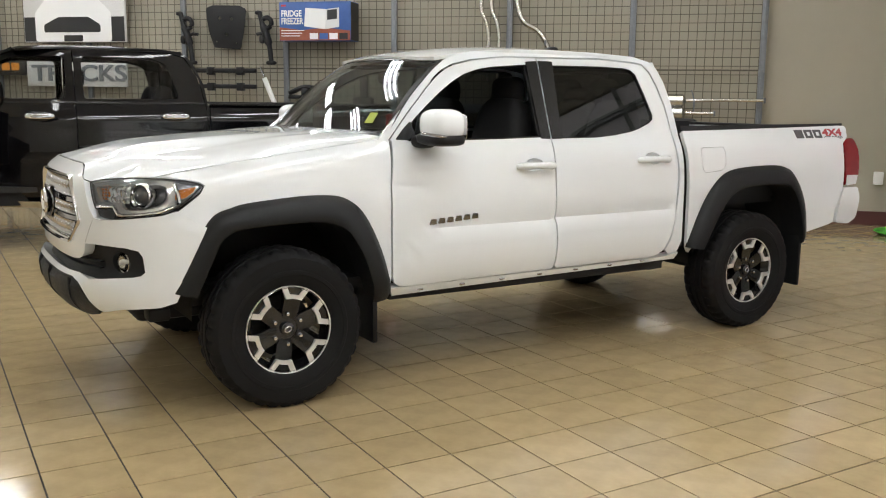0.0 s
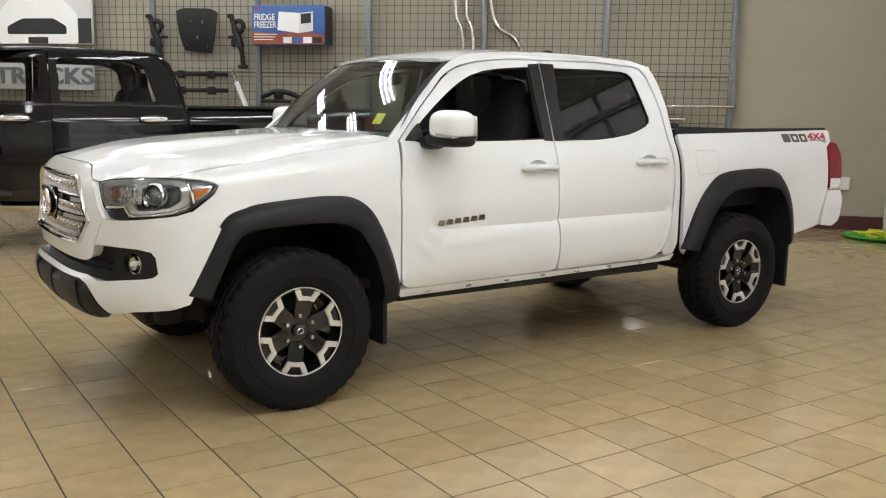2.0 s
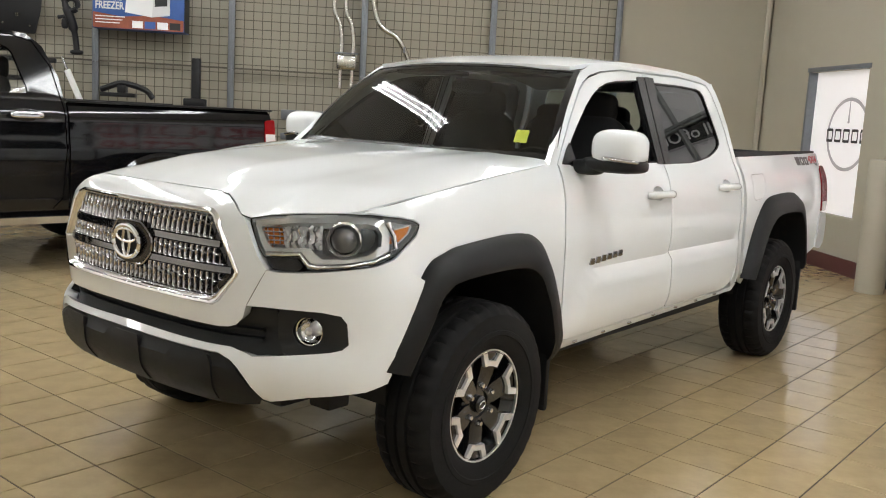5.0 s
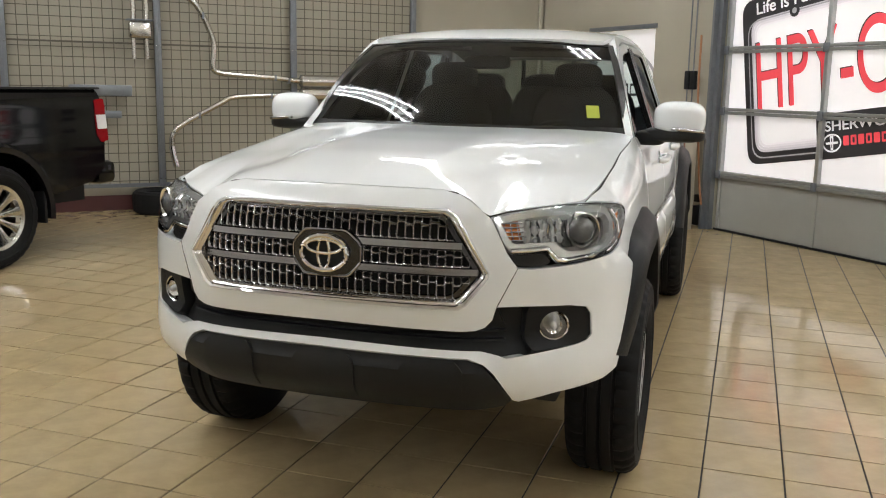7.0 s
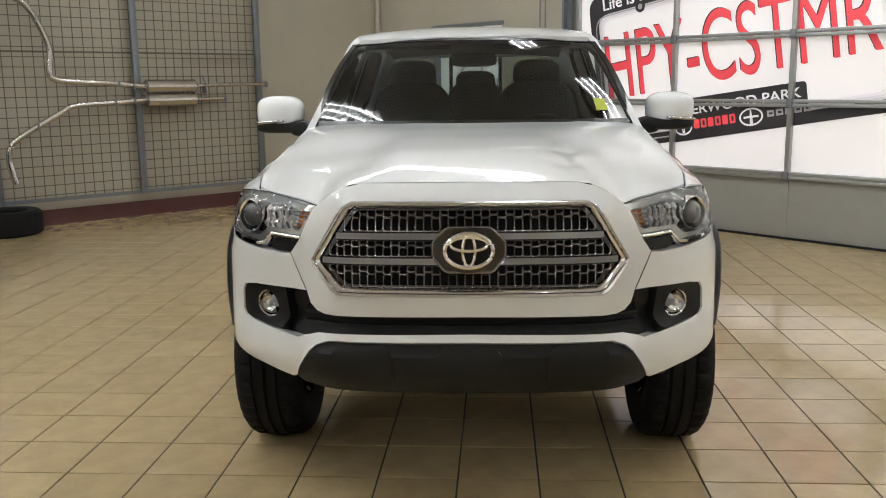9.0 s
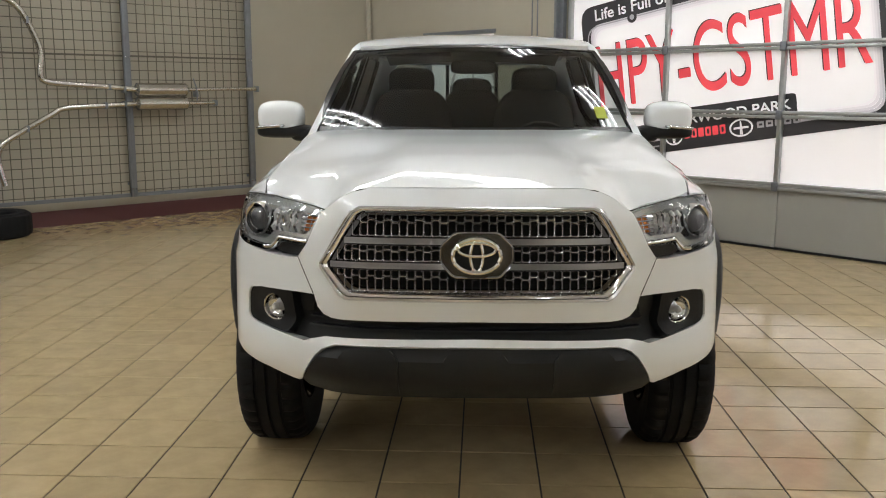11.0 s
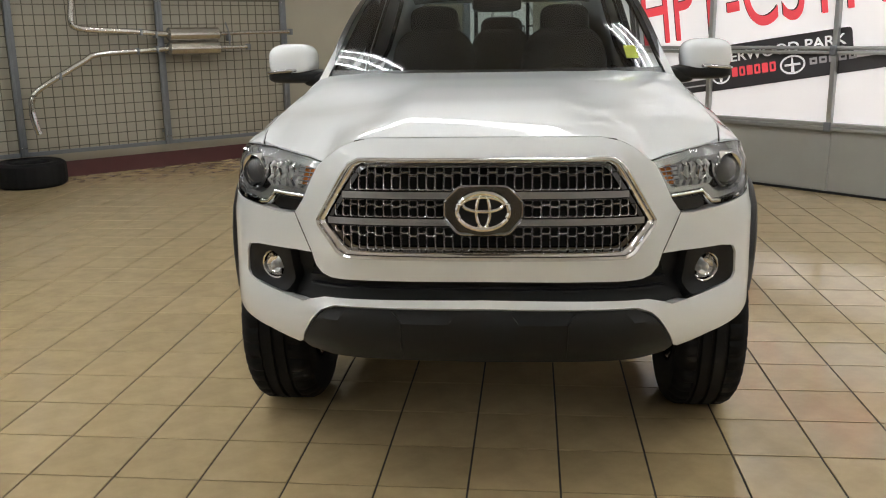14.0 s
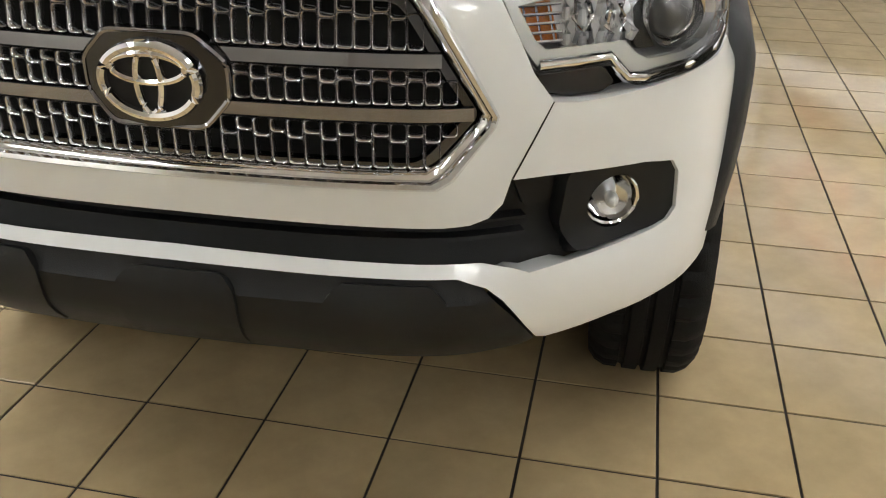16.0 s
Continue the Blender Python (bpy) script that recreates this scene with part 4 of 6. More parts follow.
    # cab frame round the doors
    rail = [(.54, 1.272), (.75, 1.472), (.90, 1.604), (.962, 1.652), (1.02, 1.690), (1.10, 1.718), (1.2, 1.738), (1.43, 1.758), (1.72, 1.768), (2.11, 1.764), (2.40, 1.750), (2.52, 1.722), (2.572, 1.68), (2.61, 1.60), (2.636, 1.48), (2.646, 1.30), (2.638, 1.0), (2.632, .62), (2.60, .56), (2.52, .545), (2.485, .575), (2.52, .63), (2.558, .73), (2.585, .84), (2.602, 1.07), (2.598, 1.28), (2.582, 1.45), (2.552, 1.564), (2.51, 1.658), (2.46, 1.706), (2.40, 1.716), (2.11, 1.732), (1.644, 1.724), (1.427, 1.722), (1.188, 1.697), (1.07, 1.670), (.99, 1.634), (.94, 1.600), (.86, 1.525), (.771, 1.442), (.70, 1.372), (.605, 1.275)]
    part("cab_frame", sheet(rail, flank(side, .001), (), .04, .03), WHITE, truck)
    part("sill", sheet([(.58, .514), (.63, .516), (2.50, .526), (2.62, .545), (2.60, .505), (.60, .47)], flank(side, -.004), (), .05, .04), WHITE, truck)
    for k in range(7):
        p = flank(side, .001)(.76 + .26 * k, .492 + .004 * k)
        part("sill_clip", blob(p.x, p.y, p.z, .018, .006, .006, .8, .8, 10, 8), SATIN, truck)
    # bed side
    R_M = mid(R_O, R_I)
    bed = [(2.688, 1.290), (2.694, 1.298), (3.2, 1.305), (4.28, 1.322), (4.37, 1.320), (4.385, 1.30), (4.37, 1.245), (4.285, 1.20), (4.268, 1.14), (4.255, .94), (4.25, .885), (4.22, .83), (4.165, .72), (4.15, .645), (4.10, .632), (3.83, .590)] + R_M[::-1][1:-1] + [(2.71, .535), (2.688, .56), (2.682, .62), (2.686, 1.07)]
    FU = fillet([(2.805, 1.195), (3.015, 1.197), (3.025, 1.17), (3.018, 1.085), (2.99, 1.05), (2.83, 1.036), (2.805, 1.06)], .03, 4)
    bs = part("bed_side", sheet(bed, fl, [FU], .05, .025), WHITE, truck)
    FU2 = [tuple(np.mean(FU, axis=0) + (np.array(p) - np.mean(FU, axis=0)) * .975) for p in FU]
    part("fuel_door", sheet(FU2, fl, (), .05, .01), WHITE, bs, "white fuel filler door")
    part("bed_rail_cap", sheet([(2.688, 1.298), (4.365, 1.323), (4.365, 1.338), (2.688, 1.330)], flank(side, -.010), (), .08, .05), PLASTIC, bs, "black bed rail cap")
    # dark sheet standing in for the shade between cab and bed
    part("gap_strip", sheet([(2.62, .57), (2.71, .57), (2.71, 1.28), (2.62, 1.28)], flank(side, -.06), (), .08, 0), DARK, truck)
    # flares
    for O, I, nm in ((F_O, F_I, "front_flare"), (R_O, R_I, "rear_flare")):
        bm = bmesh.new()
        fos = [(.40, .80, .95, 1)[min(k, 3)] if nm == "front_flare" else 1 for k in range(len(O))]
        O2, I2 = curve3([Vector((p[0], p[1], f)) for p, f in zip(O, fos)], 3), curve3([Vector((p[0], p[1], 0)) for p in I], 3)
        cols = []
        for p, q in zip(O2, I2):
            fo = p[2]
            m1, m2 = (p[0] * .7 + q[0] * .3, p[1] * .7 + q[1] * .3), (p[0] * .12 + q[0] * .88, p[1] * .12 + q[1] * .88)
            f = lambda c, o: skin(c[0] + S0, c[1], o, side)
            cols.append([bm.verts.new(v) for v in (f(p, -.004), f(p, .012), f(m1, .048 * fo), f(m2, .066 * fo), f(q, .060 * fo), f(q, .03 * fo), f(q, -.12))])
        for a, b in zip(cols, cols[1:]):
            for i in range(6):
                bm.faces.new((a[i], b[i], b[i + 1], a[i + 1]))
        for c in (cols[0], cols[-1]):
            bm.faces.new(c)
        bmesh.ops.recalc_face_normals(bm, faces=bm.faces)
        part(nm, bm, PLASTIC, truck, "matt black wheel-arch flare", 50)
        # liner
        bm = bmesh.new()
        rows = [[bm.verts.new((p[0], -side * y, p[1])) for y in (.80, .62, .45)] for p in ([(I[0][0], .45)] + I + [(I[-1][0], .42)])]
        for a, b in zip(rows, rows[1:]):
            for i in range(2):
                bm.faces.new((a[i], b[i], b[i + 1], a[i + 1]))
        inner = [r[2] for r in rows]
        bm.faces.new(inner)
        bmesh.ops.recalc_face_normals(bm, faces=bm.faces)
        part("wheel_liner", bm, UNDER, truck)
    # mud flaps
    for x0, z0 in ((.455, .62), (3.74, .60)):
        part("mud_flap", boxes((x0, x0 + .03, -side * .90, -side * .66, z0 - .37, z0 + .05), bev=.01), PLASTIC, truck, "black rubber mud flap")
    # handles
    for xh, zh, dr in ((1.371, 1.120, door), (2.265, 1.134, rdoor)):
        cup = part("handle_cup", sheet(cup_hole(xh, zh), lambda x, z: skin(x + S0, z, -.002 - .034 * smooth01(1.25 - ((x - xh - .12) / .066) ** 2 - ((z - zh - .004) / .036) ** 2), side), (), .014, 0), WHITE, dr, "round finger recess")
        bm = bmesh.new()
        tube(bm, [flank(side, o)(xh + k, zh + dz) for k, dz, o in ((0, -.002, .002), (.012, -.001, .024), (.05, .001, .036), (.12, .003, .040), (.19, .001, .036), (.228, -.001, .026), (.243, -.002, .002))], [.015, .020, .0195, .018, .0195, .021, .016], 12)
        h = part("door_handle", bm, WHITE, dr, "white pull handle", 60)
        if xh < 2:
            p = flank(side, .043)(xh + .225, zh)
            part("key_lock", moved(lathe([(0, .003), (.007, .002), (.008, -.006)], 14), Matrix.Translation(p) @ pose(0, 0, 0, 0, 0, 180 if side > 0 else 0)), CHROME, dr)
    # door mirror
    mz = 1.325
    mr = part("door_mirror", blob(.81, -side * .968, mz + .026, .10, .116, .080, .66, .72), WHITE, truck, "white door mirror with a chrome strip and black base")
    part("mirror_base", blob(.812, -side * .948, mz - .046, .094, .140, .034, .6, .6), PLASTIC, mr, "black mirror base")
    part("mirror_arm", blob(.775, -side * .84, mz - .062, .05, .075, .034, .7, .7), PLASTIC, mr)
    part("turn_signal", moved(blob(0, 0, 0, .030, .078, .010, .6, .6), pose(.738, -side * 1.01, mz - .022, side * 5, 0, side * 20)), SATIN, mr, "chrome turn signal strip")
    part("mirror_glass", blob(.904, -side * .968, mz + .015, .006, .088, .066, .4, .6), CHROME, mr)
    part("sail", sheet(fillet([(.640, 1.272), (.700, 1.33), (.745, 1.365), (.77, 1.266)], .01), flank(side, .004), (), .04, .01), TRIM, door, "black mirror sail")
    # name plate: six bright bars
    for k in range(6):
        x0, x1 = .800 + .052 * k, .800 + .052 * k + .043
        zc = .848 + .0035 * k
        part("name_bar", sheet(fillet([(x0, zc - .015), (x1, zc - .014), (x1 - .003, zc + .014), (x0 + .009, zc + .014)], .004), flank(side, .006), (), .03, .006), GRILLE, door, "dark chrome name bar")
    # decal on the bed side
    for k in range(3):
        x0 = 3.76 + .102 * k
        part("decal_bar", sheet(fillet([(x0 + .012, 1.240), (x0 + .094, 1.240), (x0 + .088, 1.296), (x0 - .004, 1.296)], .006), flank(side, .002), [[(x0 + .036, 1.255), (x0 + .070, 1.255), (x0 + .066, 1.281), (x0 + .030, 1.281)]] if k else (), .05, .001), DECALGREY, bs)
    if side > 0:
        o1, o2 = flank(side, .0022)(4.072, 1.255), flank(side, .0022)(4.072, 1.29)
        ex = (flank(side, .0022)(4.25, 1.255) - o1).normalized()
        ey = (o2 - o1).normalized()
        part("decal_text", moved(lettering("4X4", .070, 1.95, .0005, .003), frame_of(o1, ex, ey, ex.cross(ey))), DECALRED, bs)
        part("decal_text", moved(lettering("OFF ROAD", .026, 1.75, .0005, .001), frame_of(o1 - ey * .024 + ex * .01, ex, ey, ex.cross(ey))), DECALGREY, bs)
    # tail lamp
    TLm = [(4.290, 1.196), (4.335, 1.235), (4.43, 1.232), (4.455, 1.15), (4.44, .98), (4.40, .90), (4.268, .90), (4.272, 1.10)]
    tl = part("tail_lamp", sheet(fillet(TLm, .03), flank(side, .006), (), .03, .05), RED, truck, "red tail lamp with a clear lower section")
    part("reverse_lens", sheet(fillet([(4.278, .90), (4.40, .905), (4.425, .97), (4.285, .975)], .01), flank(side, .009), (), .04, .01), REFLECT, tl, "clear reverse lens")
    # rear bumper corner
    part("rear_bumper", sheet(fillet([(4.258, .885), (4.44, .885), (4.48, .80), (4.44, .66), (4.34, .62), (4.175, .64)], .03), flank(side, .004), (), .05, .08), WHITE, truck, "white rear bumper corner")


sides(flanks)

# windscreen, roof, rear of the cab
def screen(u, v):
    x0, x1 = .435 + .160 * abs(u) ** 2.2, .895 + .125 * abs(u) ** 2.2
    bow = .03 * math.sin(math.pi * v)
    return Vector((x0 + (x1 - x0) * v - bow * .6, u * (.782 + (.628 - .782) * v), 1.285 + (1.704 - 1.285) * v - .022 * v * abs(u) ** 2.5 + bow))


SQ = [(-1, 0), (1, 0), (1, 1), (-1, 1)]
part("windscreen", sheet(SQ, screen, (), .12, .004, (2, 0, 0)), GLASS, truck, "clear windscreen glass")
up = lambda o: (lambda u, v: screen(u, v) + Vector((-.7, 0, .7)) * o)
part("screen_border", sheet(SQ, up(.003), [[(-.962, .05), (.962, .05), (.955, .965), (-.955, .965)]], .1, .004, (2, 0, 0)), TRIM, truck, "black screen border")
part("screen_sticker", sheet([(-.835, .125), (-.763, .125), (-.763, .235), (-.835, .235)], up(.006), (), .1, .001, (2, 0, 0)), YELLOW, truck, "yellow paper sticker")
for y in (.36, -.18):
    part("wiper", tube(bmesh.new(), [(.505, y + .25, 1.286), (.50, y, 1.290), (.52, y - .34, 1.298)], .007, 6), TRIM, truck, "black wiper")


def roof(x, y):
    return Vector((x, y, 1.795 - .082 * abs((x - 1.72) / .82) ** 2.7 - .032 * (abs(y) / .60) ** 2.6))


RF = [(.895, 0), (.905, .25), (.94, .47), (.985, .585), (1.10, .603), (1.43, .606), (2.11, .606), (2.45, .600), (2.53, .56), (2.55, .3), (2.555, 0)]
part("roof", sheet(RF + [(a, -b) for a, b in reversed(RF[1:-1])], roof, (), .06, .02, (1.7, 0, -5)), WHITE, truck)
part("shark_fin", moved(blob(0, 0, 0, .075, .018, .035, .8, .8), pose(2.22, 0, 1.79, 0, -14, 0)), TRIM, truck, "black roof aerial")
part("high_brake_lamp", boxes((2.54, 2.57, -.12, .12, 1.70, 1.72), bev=.004), RED, truck)


def cab_back(y, z):
    return Vector((2.645 - .10 * max(0, (z - 1.3) / .45) ** 1.6, y, z))


BK = [(-.62, 1.72), (.62, 1.72), (.77, 1.28), (.80, .60), (-.80, .60), (-.77, 1.28)]
BW = fillet([(-.52, 1.66), (.52, 1.66), (.62, 1.36), (-.62, 1.36)], .04)
back = part("cab_back", sheet(BK, cab_back, [BW], .1, .02, (0, 0, 1)), WHITE, truck)
part("rear_window", sheet(BW, lambda y, z: cab_back(y, z) - Vector((.01, 0, 0)), (), .15, .004, (0, 0, 1)), SIDEGLASS, back, "rear window glass")
for y in (-.17, .17):
    part("window_bar", boxes((2.60, 2.63, y - .012, y + .012, 1.36, 1.66)), TRIM, back)

# cargo bed
bedm = bmesh.new()
box(bedm, 2.70, 4.28, -.70, .70, .80, .84)
for y in (-.725, .685):
    box(bedm, 2.70, 4.28, y, y + .04, .84, 1.318)
box(bedm, 2.69, 2.73, -.77, .77, .84, 1.29)
part("bed_liner", bedm, PLASTIC, truck, "black cargo bed liner")
part("tailgate", boxes((4.28, 4.35, -.70, .70, .88, 1.29), bev=.015), WHITE, truck)
part("tailgate_cap", boxes((4.275, 4.355, -.70, .70, 1.291, 1.312), bev=.006), PLASTIC, truck)
part("rear_step", boxes((4.33, 4.46, -.70, .70, .62, .80), bev=.03), WHITE, truck, "white rear step bumper")

# under the body
part("frame_rail", boxes((-.55, 4.3, .38, .46, .44, .56), bev=.01), UNDER, truck)
part("frame_rail", boxes((-.55, 4.3, -.46, -.38, .44, .56), bev=.01), UNDER, truck)
part("floor_pan", boxes((-.3, 2.62, -.80, .80, .53, .58), (.44, 2.3, -.34, .34, .40, .55), (-.62, .62, -.45, .45, .56, 1.05)), UNDER, truck)
part("rear_axle", tube(bmesh.new(), [(3.236, -.72, .37), (3.236, -.12, .37), (3.236, 0, .37), (3.236, .12, .37), (3.236, .72, .37)], [.05, .05, .14, .05, .05], 14), UNDER, truck)
part("exhaust", tube(bmesh.new(), [(.8, .3, .40), (2.2, .3, .40), (2.3, .3, .40), (2.9, .3, .42)], [.03, .03, .09, .09], 12), STAINLESS, truck)
part("transmission", blob(.9, 0, .45, .55, .18, .13), UNDER, truck)
part("front_axle", tube(bmesh.new(), [(0, -.72, .37), (0, 0, .38), (0, .72, .37)], .045, 12), UNDER, truck)
for y0 in (-.80, .74):
    part("side_step_brace", boxes((.60, 2.55, y0, y0 + .06, .44, .49), bev=.008), UNDER, truck)
part("bumper_bracket", boxes((-.60, -.50, -.70, -.60, .44, .50), bev=.01), UNDER, truck)

# cabin
part("dashboard", sheet([(-.72, 0), (.72, 0), (.72, .42), (-.72, .42)], lambda y, d: Vector((.50 + d, y, 1.275 + .02 * math.sin(d * 7) - .02 * (y / .7) ** 2)), (), .08, .25, (.7, 0, 0)), CABIN, truck, "dark dashboard")
part("dash_face", boxes((.86, .96, -.70, .70, .80, 1.24), bev=.03), CABIN, truck)
part("headliner", sheet([(.95, -.56), (2.5, -.56), (2.5, .56), (.95, .56)], lambda x, y: roof(x, y) - Vector((0, 0, .05)), (), .15, 0, (1.7, 0, 5)), HEADLINE, truck, "grey cloth headliner")
for side in (1, -1):
    part("door_card", sheet([(.62, .60), (2.57, .60), (2.57, 1.25), (.62, 1.25)], flank(side, -.07), (), .12, .01), CABIN, truck)
    part("visor", boxes((1.0, 1.16, side * .12, side * .50, 1.66, 1.68), bev=.01), CLOTH, truck)
wheel = part("steering_wheel", moved(tube(bmesh.new(), [(0, .185 * math.cos(2 * math.pi * k / 36), .185 * math.sin(2 * math.pi * k / 36)) for k in range(36)], .016, 8, True), pose(1.02, -.36, 1.14, 0, 25, 0)), CABIN, truck, "dark steering wheel")
part("hub", moved(blob(0, 0, 0, .03, .08, .06, .7, .7), pose(1.0, -.36, 1.13, 0, 25, 0)), CABIN, wheel)
part("rear_view_mirror", blob(1.02, 0, 1.60, .02, .12, .035, .5, .5), CABIN, truck)
for xs, ys in ((1.30, -.36), (1.30, .36), (2.15, -.40), (2.15, .40), (2.15, 0)):
    st = part("seat", blob(xs, ys, .86, .26, .24 if xs < 2 else .21, .11, .6, .6), CLOTH, truck, "charcoal cloth seat")
    part("backrest", moved(blob(0, 0, 0, .09, .24 if xs < 2 else .21, .33, .6, .6), pose(xs + .27, ys, 1.17, 0, 12, 0)), CLOTH, st)
    part("headrest", blob(xs + .34, ys, 1.53 if xs < 2 else 1.48, .055, .135, .085, .6, .6), CLOTH, st)
    for dy in (-.05, .05):
        part("headrest_post", tube(bmesh.new(), [(xs + .33, ys + dy, 1.38), (xs + .34, ys + dy, 1.50)], .007, 6), SATIN, st)


# wheels
def polar(r, a):
    return (r * math.cos(a), r * math.sin(a))


def make_wheel(name, R, W, rimr, style):
    """A wheel with its outer face towards +Y, centred on the hub."""
    h = W / 2
    prof = [(rimr - .008, h - .045), (rimr + .004, h - .02), (rimr + .03, h - .006), (R - .075, h), (R - .035, h - .004), (R - .012, h - .022), (R, h - .045), (R + .001, h - .075), (R - .009, h - .078), (R - .009, h - .088), (R + .002, h - .091), (R + .003, 0.008), (R - .009, .005), (R - .009, -.005), (R + .003, -.008), (R + .002, -h + .091), (R - .009, -h + .088), (R - .009, -h + .078), (R + .001, -h + .075), (R, -h + .045), (R - .012, -h + .022), (R - .035, -h + .004), (R - .075, -h), (rimr, -h + .02)]
    tread = {4: .004, 5: .009, 6: .010, 7: .010, 18: .010, 19: .010, 20: .009}
    w = part(name, lathe(prof, 144, mod=lambda r, hh, i, k: r - (tread.get(i, 0) if k % 4 == 3 else 0)), RUBBER, None, "black all-terrain tyre on an alloy rim", 30)
    part("sidewall_band", lathe([(rimr + .055, h - .001), (rimr + .058, h + .002), (rimr + .075, h + .002), (rimr + .078, h - .001)], 96), RUBBER, w)
    rim = part("rim", lathe([(rimr - .012, -h + .02), (rimr - .03, -h + .04), (rimr - .035, h - .08), (rimr - .012, h - .05), (rimr - .004, h - .030), (rimr - .012, h - .026)], 72), RIMDARK if style == 0 else CHROME, w)
    part("brake_disc", lathe([(0, -.02), (.15, -.02), (.15, .0), (.07, .0), (.07, .03), (0, .03)], 40), UNDER, w)
    if style == 0:
        # dark face with six pockets and a stepped bright band
        bm = bmesh.new()
        N = 6
        for k in range(N):
            a0 = 2 * math.pi * k / N
            sp = []
            for r, wd in ((.055, 30), (.095, 25), (.145, 16.5), (.18, 17.5), (rimr - .012, 19.5)):
                sp.append((r, a0 - radians(wd), a0 + radians(wd)) if r > .06 else (r, a0 - math.pi / N, a0 + math.pi / N))
            rows = []
            for r, b0, b1 in sp:
                hh = h - .035 - .03 * (1 - r / rimr)
                rows.append([bm.verts.new((*polar(r, b0),)[:1] + (hh,) + (*polar(r, b0),)[1:]), bm.verts.new((polar(r, (b0 + b1) / 2)[0], hh + .004, polar(r, (b0 + b1) / 2)[1])), bm.verts.new((polar(r, b1)[0], hh, polar(r, b1)[1]))])
            for a, b in zip(rows, rows[1:]):
                for i in range(2):
                    bm.faces.new((a[i], a[i + 1], b[i + 1], b[i]))
        g = bmesh.ops.extrude_face_region(bm, geom=list(bm.faces))
        bmesh.ops.translate(bm, verts=[v for v in g["geom"] if isinstance(v, bmesh.types.BMVert)], vec=(0, -.035, 0))
        bmesh.ops.recalc_face_normals(bm, faces=bm.faces)
        part("spokes", bm, RIMDARK, w, "gloss black spokes", 30)
        for k in range(6):
            bm = bmesh.new()
            a0 = 2 * math.pi * k / 6
            U = [polar(rimr - .007, a0 + radians(d)) for d in (12.0, 15.6, 19.4)] + [polar(rimr * .70, a0 + radians(d)) for d in (14.8, 7.5, 0, -7.5, -14.8)] + [polar(rimr - .007, a0 + radians(d)) for d in (-19.4, -15.6, -12.0)] + [polar(rimr * .79, a0 + radians(d)) for d in (-7.8, -3, 3, 7.8)]
            top = [bm.verts.new((x, h - .027, z)) for x, z in U]
            low = [bm.verts.new((x, h - .043, z)) for x, z in U]
            bm.faces.new(top)
            for i in range(len(U)):
                j = (i + 1) % len(U)
                bm.faces.new((top[i], top[j], low[j], low[i]))
            bmesh.ops.recalc_face_normals(bm, faces=bm.faces)
            part("machined_fork", bm, MACHINED, w, "machined bright forked spoke end", 30)
        part("machined_lip", lathe([(rimr - .006, h - .040), (rimr - .006, h - .025), (rimr - .001, h - .024), (rimr + .001, h - .034)], 72), MACHINED, w, "thin machined rim lip")
    else:
        bm = bmesh.new()
        for k in range(10):
            a0 = 2 * math.pi * k / 10
            wd = .13
            rows = []
            for r, f in ((.06, 2.3), (.11, 1.35), (.16, 1.1), (rimr - .01, 1.25)):
                hh = h - .03 - .045 * (1 - r / rimr)
                rows.append([bm.verts.new((polar(r, a0 + s * wd * f)[0], hh + (.006 if s == 0 else 0), polar(r, a0 + s * wd * f)[1])) for s in (-1, 0, 1)])
            for a, b in zip(rows, rows[1:]):
                for i in range(2):
                    bm.faces.new((a[i], a[i + 1], b[i + 1], b[i]))
        g = bmesh.ops.extrude_face_region(bm, geom=list(bm.faces))
        bmesh.ops.translate(bm, verts=[v for v in g["geom"] if isinstance(v, bmesh.types.BMVert)], vec=(0, -.03, 0))
        bmesh.ops.recalc_face_normals(bm, faces=bm.faces)
        part("spokes", bm, STAINLESS, w, "bright alloy spokes", 30)
        part("rim_lip", lathe([(rimr - .03, h - .03), (rimr - .004, h - .018), (rimr + .004, h - .03)], 72), STAINLESS, w)
    part("hub_face", lathe([(0, h - .062), (.085, h - .062), (.095, h - .075), (.095, h - .10)], 48), RIMDARK if style == 0 else STAINLESS, w)
    part("centre_cap", lathe([(0, h - .040), (.025, h - .041), (.032, h - .046), (.034, h - .064)], 32), SATIN if style else RIMDARK, w, "round centre cap")
    part("cap_ring", moved(tube(bmesh.new(), [(.018 * math.cos(2 * math.pi * k / 20), h - .039, .013 * math.sin(2 * math.pi * k / 20)) for k in range(20)], .0025, 6, True), Matrix.Identity(4)), CHROME, w)
    for k in range(6 if style == 0 else 5):
        a = 2 * math.pi * (k + (.83 if style == 0 else .5)) / (6 if style == 0 else 5)
        part("lug_nut", moved(lathe([(0, .018), (.009, .016), (.012, .007), (.012, -.008)], 6), Matrix.Translation((polar(.074, a)[0], h - .054, polar(.074, a)[1]))), CHROME, w, "chrome lug nut")
    return w


def fit_wheels(parent, wheel, hubs):
    """Hangs copies of a wheel's tyre and rim on a vehicle."""
    for x, y, z, turn in hubs:
        out = pose(x, y, z, 0, turn, 0) if y > 0 else pose(x, y, z, 0, turn, 180)
        c = copy_thing(wheel, out)
        c.parent = parent
        c.matrix_parent_inverse = parent.matrix_world.inverted() if parent.matrix_world != Matrix.Identity(4) else Matrix.Identity(4)
    for o in (*wheel.children_recursive, wheel):
        bpy.data.objects.remove(o)


_w = make_wheel("wheel", .386, .262, .216, 0)
fit_wheels(truck, _w, [(0, -.815, .383, 19.6), (3.236, -.80, .383, 33), (0, .815, .383, 50), (3.236, .80, .383, 12)])

